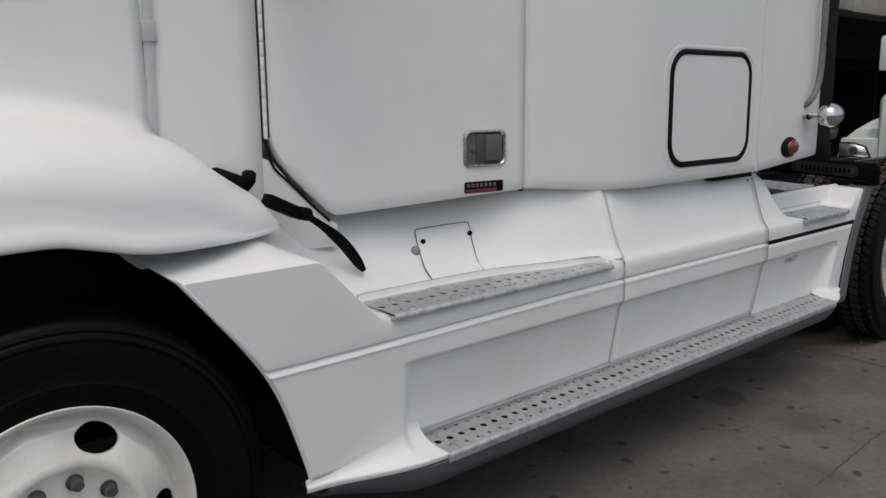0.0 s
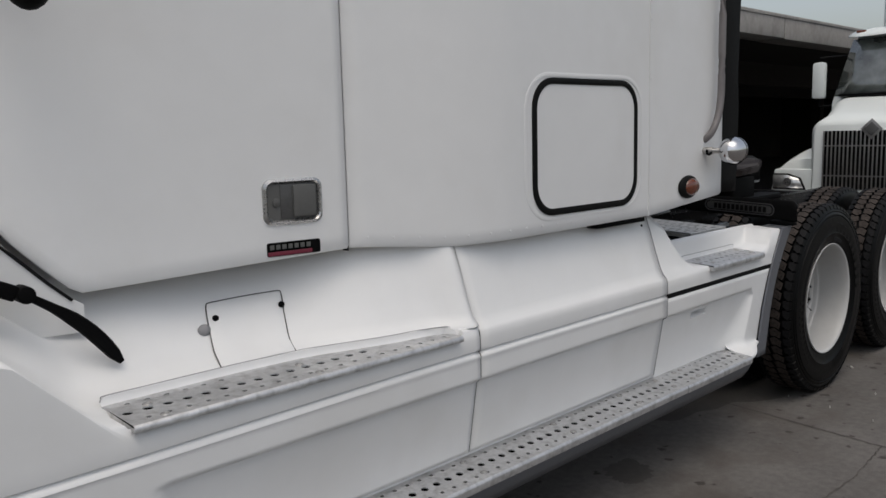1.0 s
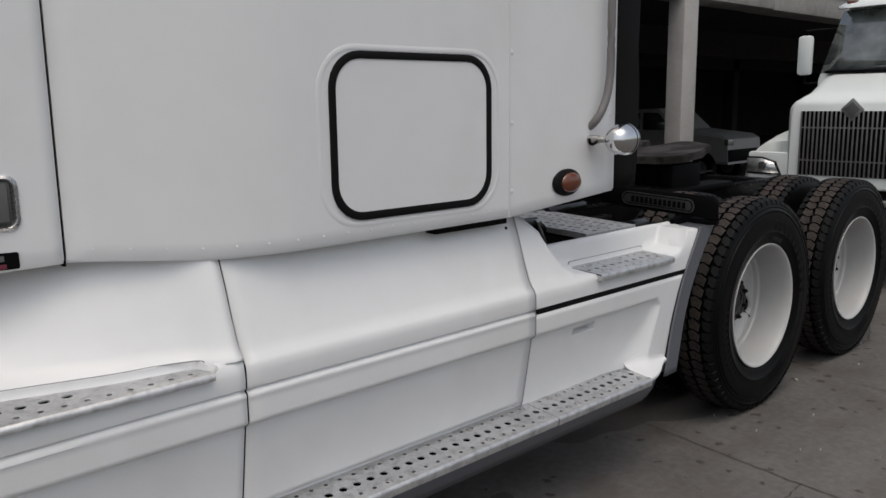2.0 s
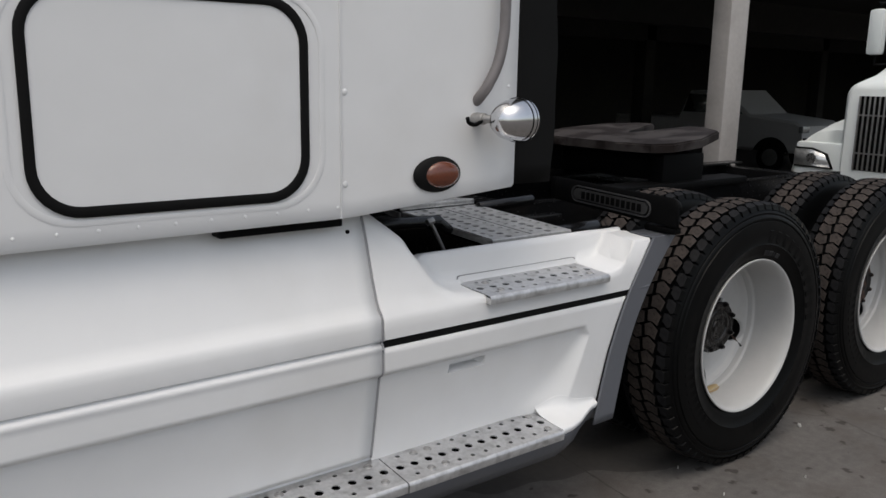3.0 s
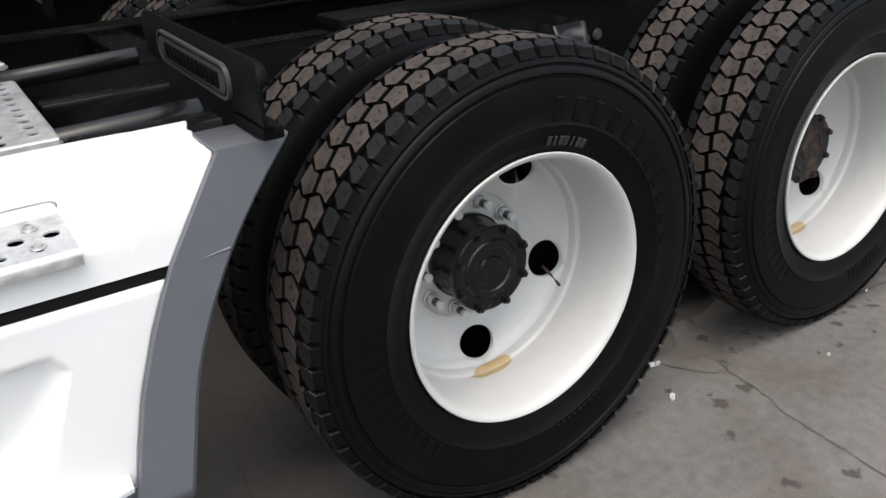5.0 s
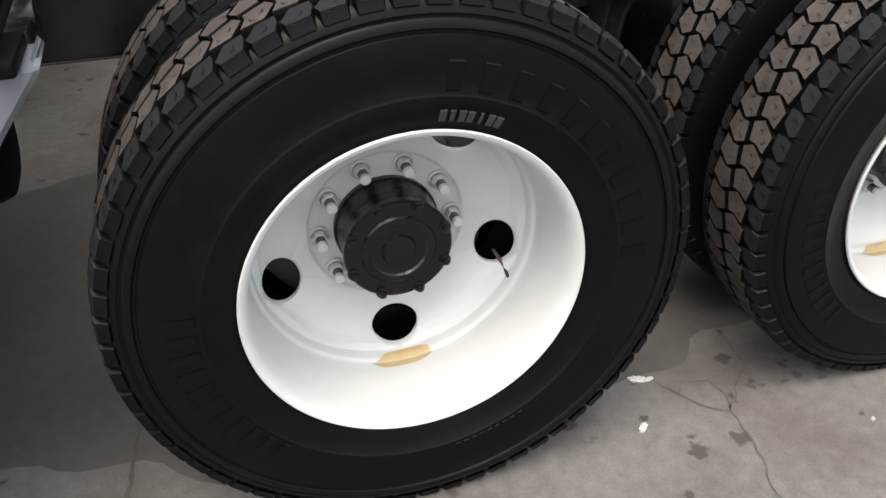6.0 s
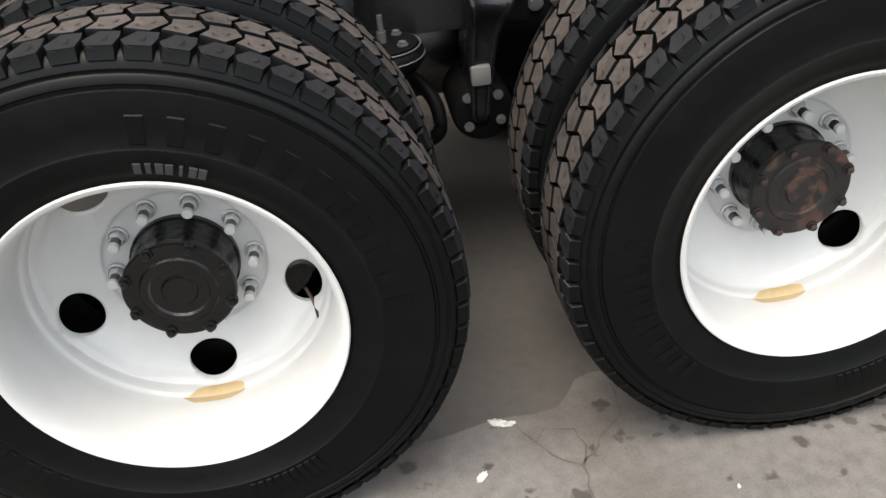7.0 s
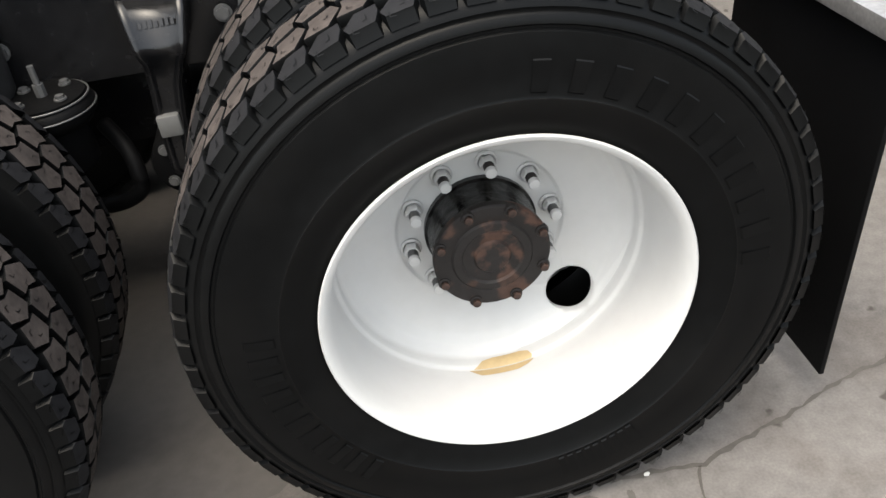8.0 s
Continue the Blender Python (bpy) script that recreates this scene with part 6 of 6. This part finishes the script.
other.matrix_basis = Matrix.Translation((FX - 0.05, CX + 0.095, 0.0)) @ Matrix.Scale(0.95, 4) @ Matrix.Translation((-FX, -CX, 0.0))


# ---- workshop building ----
shed = root("workshop", 12, 8, "open-fronted concrete workshop with a dark interior", "building")
bm = bmesh.new()
box(bm, -14.0, 10.722, 4.22, 4.60, 2.68, 2.93, 0.012)
part("roof_beam", bm, FACADE, shed, "weathered concrete roof beam, left length")
bm = bmesh.new()
box(bm, 10.738, 40.0, 4.22, 4.60, 2.67, 2.935, 0.012)
part("roof_beam", bm, FACADE, shed, "weathered concrete roof beam, right length")
bm = bmesh.new()
box(bm, -14.0, 40.0, 4.205, 4.62, 2.93, 2.972, 0.01)
part("coping", bm, FACADE, shed, "chipped concrete coping")
# surfaces inside take colours darkened for shade
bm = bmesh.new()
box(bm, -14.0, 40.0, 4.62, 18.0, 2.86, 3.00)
part("roof_slab", bm, INTERIOR_SHADE, shed, "concrete roof slab, coloured dark for the shade below it")
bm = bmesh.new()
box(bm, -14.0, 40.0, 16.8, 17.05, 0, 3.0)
part("back_wall", bm, INTERIOR_SHADE, shed, "workshop back wall with the interior shade in its colour")
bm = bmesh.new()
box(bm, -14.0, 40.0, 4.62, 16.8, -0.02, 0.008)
part("workshop_floor", bm, FLOOR_SHADE, shed, "workshop floor, its colour darkened for the shade inside")
# unseen beams, added to cut the light that reaches inside
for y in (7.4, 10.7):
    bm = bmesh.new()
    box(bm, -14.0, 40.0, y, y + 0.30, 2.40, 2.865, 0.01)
    part("light_cut_beam", bm, INTERIOR_SHADE, shed, "unseen beam added under the roof to cut light")
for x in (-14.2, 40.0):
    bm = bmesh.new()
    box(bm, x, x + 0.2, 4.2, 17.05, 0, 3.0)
    part("end_wall", bm, INTERIOR_SHADE, shed, "workshop end wall with the interior shade in its colour")
for x in (-11.45, -4.75, 1.95, 8.726, 15.45, 22.15, 28.85):
    bm = bmesh.new()
    box(bm, x, x + 0.274, 4.20, 4.39, 0, 3.25, 0.012)
    part("column", bm, COLUMN, shed, "light painted concrete column")
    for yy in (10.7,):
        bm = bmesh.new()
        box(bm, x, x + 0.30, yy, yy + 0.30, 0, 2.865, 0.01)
        part("column", bm, INTERIOR_SHADE, shed, "interior column, shade painted into its colour")
bm = bmesh.new()
sweep(bm, [(8.985, 4.17, 3.2), (8.985, 4.16, 2.85), (8.955, 4.17, 2.77), (8.92, 4.20, 2.76)], 0.025, 8)
part("drain_pipe", bm, COLUMN, shed, "short bent drain pipe")

# pick-up standing inside the workshop
pick = root("pickup", 17, 8, "white pick-up parked inside the dark workshop", "car")
PX, PY = 16.4, 8.0
rows = []
for y in (PY - 0.85, PY - 0.80, PY + 0.80, PY + 0.85):
    k = 0.06 if y in (PY - 0.85, PY + 0.85) else 0.0
    rows.append([(PX - 3.0, y, 0.55 + k), (PX - 3.0, y, 1.15 - k), (PX - 0.9, y, 1.18 - k), (PX - 0.6, y, 1.84 - k), (PX + 0.45, y, 1.86 - k), (PX + 1.10, y, 1.32 - k), (PX + 2.30, y, 1.20 - k), (PX + 2.47, y, 1.10 - k), (PX + 2.5, y, 0.5 + k), (PX - 3.0, y, 0.5 + k)])
v, f = grid(rows)
n = len(rows[0])
PICK_WHITE = material("pickup_paint", (0.46, 0.46, 0.455), 0.4, vary=0.05, bump=0.0)
thick(child("body", mesh_of("pickup_body", v, f + [tuple(range(n)), tuple(3 * n + k for k in range(n))[::-1]], PICK_WHITE, angle=30), pick, "white pick-up body"), -0.01)
for x0, x1 in ((-0.62, -0.05), (0.05, 0.85)):
    bm = bmesh.new()
    vs = [bm.verts.new((PX + x, PY - 0.858, z)) for x, z in ((x0 - 0.15 if x0 < 0 else x0, 1.32), (x1 + (0.1 if x0 > 0 else 0), 1.32), (x1 - 0.35 if x0 > 0 else x1, 1.76), (x0, 1.76))]
    bm.faces.new(vs)
    thick(part("side_window", bm, SCREEN_REFLECTED, pick), 0.006)
for x in (-1.95, 1.75):
    for y in (PY - 0.80, PY + 0.62):
        bm = bmesh.new()
        tube(bm, (PX + x, y - 0.06, 0.36), (PX + x, y + 0.18, 0.36), 0.36, 28, bevel=0.03)
        w3 = part("wheel", bm, RUBBER, pick, "black tyre")
        bm = bmesh.new()
        tube(bm, (PX + x, y - 0.075, 0.36), (PX + x, y - 0.05, 0.36), 0.2, 20, bevel=0.01)
        part("rim", bm, CUP, w3)
bm = bmesh.new()
box(bm, PX + 2.44, PX + 2.53, PY - 0.82, PY + 0.82, 0.55, 0.85, 0.02)
part("front_bumper", bm, PLASTIC, pick)
bm = bmesh.new()
box(bm, PX + 2.40, PX + 2.51, PY - 0.862, PY - 0.58, 0.96, 1.11, 0.02)
part("headlamp", bm, LAMP_GLASS, pick)
for x in (-1.95, 1.75):
    bm = bmesh.new()
    rim = [(PX + x + 0.47 * math.cos(radians(a)), 0.36 + 0.47 * math.sin(radians(a))) for a in spread(0, 180, 15)]
    vs = [bm.verts.new((px, PY - 0.853, max(0.5, pz))) for px, pz in rim]
    bm.faces.new(vs)
    thick(part("wheel_arch", bm, DARKGAP, pick, "dark wheel arch"), 0.004)
# it stands nose out towards the yard
turn = Matrix.Translation((16.45, 9.35, 0)) @ Matrix.Rotation(radians(-90), 4, "Z") @ Matrix.Scale(0.78, 4) @ Matrix.Translation((-PX, -PY, 0))
for ob in pick.children_recursive:
    ob.data.transform(turn)


# ---- litter and cracks on the yard ----
def litter(x, y, size, turn, seed):
    rnd = random.Random(seed)
    bm = bmesh.new()
    made = bmesh.ops.create_icosphere(bm, subdivisions=3, radius=1.0)["verts"]
    for vert in made:
        vert.co *= rnd.uniform(0.55, 1.15)
    bmesh.ops.transform(bm, matrix=pose(x, y, 0.006, 0, 0, turn) @ Matrix.Diagonal((size, size * 0.45, 0.008, 1)), verts=bm.verts)
    soften(bm, 8)
    me = bpy.data.meshes.new("litter")
    bm.to_mesh(me)
    bm.free()
    me.materials.append(LITTER)
    return tagged(new("paper_scrap", me), "small crumpled white paper scrap on the concrete", "litter", "paper scraps on the yard")


litter(5.722, 1.682, 0.027, -20, 1), litter(5.752, 1.672, 0.014, 15, 2), litter(5.654, 1.524, 0.019, 40, 3), litter(6.679, 1.541, 0.007, 0, 4)
rnd = random.Random(11)
for k in range(26):
    litter(rnd.uniform(4.4, 8.5), rnd.uniform(0.2, 1.6), rnd.uniform(0.003, 0.007), rnd.uniform(0, 180), 20 + k)


def crack(points, width, seed):
    rnd = random.Random(seed)
    pts = [Vector((*p, 0)) for p in points]
    path = []
    for a, b in zip(pts, pts[1:]):
        n = max(2, int((b - a).length / 0.022))
        for k in range(n):
            p = a.lerp(b, k / n)
            d = (b - a).normalized()
            path.append(p + Vector((-d.y, d.x, 0)) * rnd.uniform(-0.005, 0.005))
    path.append(pts[-1])
    verts, faces = [], []
    for k, p in enumerate(path):
        d = (path[min(k + 1, len(path) - 1)] - path[max(k - 1, 0)]).normalized()
        s = Vector((-d.y, d.x, 0)) * width * rnd.uniform(0.35, 1.8)
        verts += [tuple(p + s + Vector((0, 0, 0.0025))), tuple(p - s + Vector((0, 0, 0.0025)))]
    for k in range(len(path) - 1):
        faces.append((2 * k, 2 * k + 1, 2 * k + 3, 2 * k + 2))
    return child("crack", mesh_of("crack", verts, faces, CRACK), ground, "dirt-filled crack in the concrete")


crack([(5.70, 1.675), (5.764, 1.668), (5.80, 1.603), (5.828, 1.554), (5.876, 1.525), (5.893, 1.50), (5.888, 1.428), (5.878, 1.38), (5.842, 1.257), (5.838, 1.133), (5.82, 0.97), (5.80, 0.5), (5.83, -1.0)], 0.0024, 1)
crack([(5.80, 1.603), (5.83, 1.640), (5.90, 1.625), (5.915, 1.57), (5.893, 1.51)], 0.0016, 11)
crack([(5.893, 1.51), (5.953, 1.581), (6.028, 1.652), (6.05, 1.95), (6.0, 2.4), (5.96, 3.2)], 0.0022, 2)
crack([(6.45, 1.57), (6.526, 1.556), (6.624, 1.548), (6.807, 1.538), (6.941, 1.586), (7.087, 1.631), (7.195, 1.674), (7.348, 1.716), (7.7, 1.9), (8.2, 2.3)], 0.0046, 3)
crack([(6.80, 1.535), (6.783, 1.501), (6.776, 1.459), (6.79, 1.2), (6.84, 0.7)], 0.0022, 4)
crack([(4.30, -2.0), (4.33, 0.2), (4.36, 0.93), (4.42, 1.40), (4.485, 1.90), (4.51, 2.2), (4.54, 2.7), (4.55, 3.8)], 0.0042, 5)
crack([(5.30, 2.775), (5.56, 2.769), (5.806, 2.750), (5.93, 2.785), (6.3, 2.79)], 0.0026, 6)
crack([(7.35, 1.72), (7.46, 1.55), (7.55, 1.30), (7.9, 1.15)], 0.0022, 7)
crack([(4.36, 0.93), (3.9, 0.90), (3.3, 0.93), (2.6, 0.90)], 0.0030, 9)


def stain_and_shade(cx, cy, rx, ry, seed, lay=0, ragged=1.0):
    """A ragged dark patch, old stain and painted shade alike; later ones lie over earlier ones."""
    rnd = random.Random(seed)
    waves = [(k, rnd.uniform(0, 6.28), ragged * rnd.uniform(0.03, 0.16) / math.sqrt(k)) for k in [2, 3, 4, 5, 6, 7, 9, 11, 13, 16, 19, 23, 29, 34, 41]]
    z = 0.0008 + 0.0004 * lay
    verts = [(cx, cy, z)]
    n = 180
    for j in range(n):
        a = 2 * math.pi * j / n
        r = 1 + sum(w * math.sin(k * a + p) for k, p, w in waves)
        verts.append((cx + rx * r * math.cos(a), cy + ry * r * math.sin(a), z))
    faces = [(0, 1 + j, 1 + (j + 1) % n) for j in range(n)]
    return child("stain_and_shade", mesh_of("stain_and_shade", verts, faces, STAIN_SHADE), ground, "ragged dark patch on the concrete, stain and painted shade")


# broad patch: stained concrete with the truck's shade painted in
stain_and_shade(5.35, 2.60, 1.80, 0.98, 1, 0, 0.5)
stain_and_shade(3.27, 1.69, 0.13, 0.11, 2)
for k in range(14):
    stain_and_shade(6.02 + 0.052 * k + rnd.uniform(-0.02, 0.02), rnd.uniform(1.50, 1.58), rnd.uniform(0.008, 0.030), rnd.uniform(0.005, 0.014), 30 + k, 1 + k % 3)
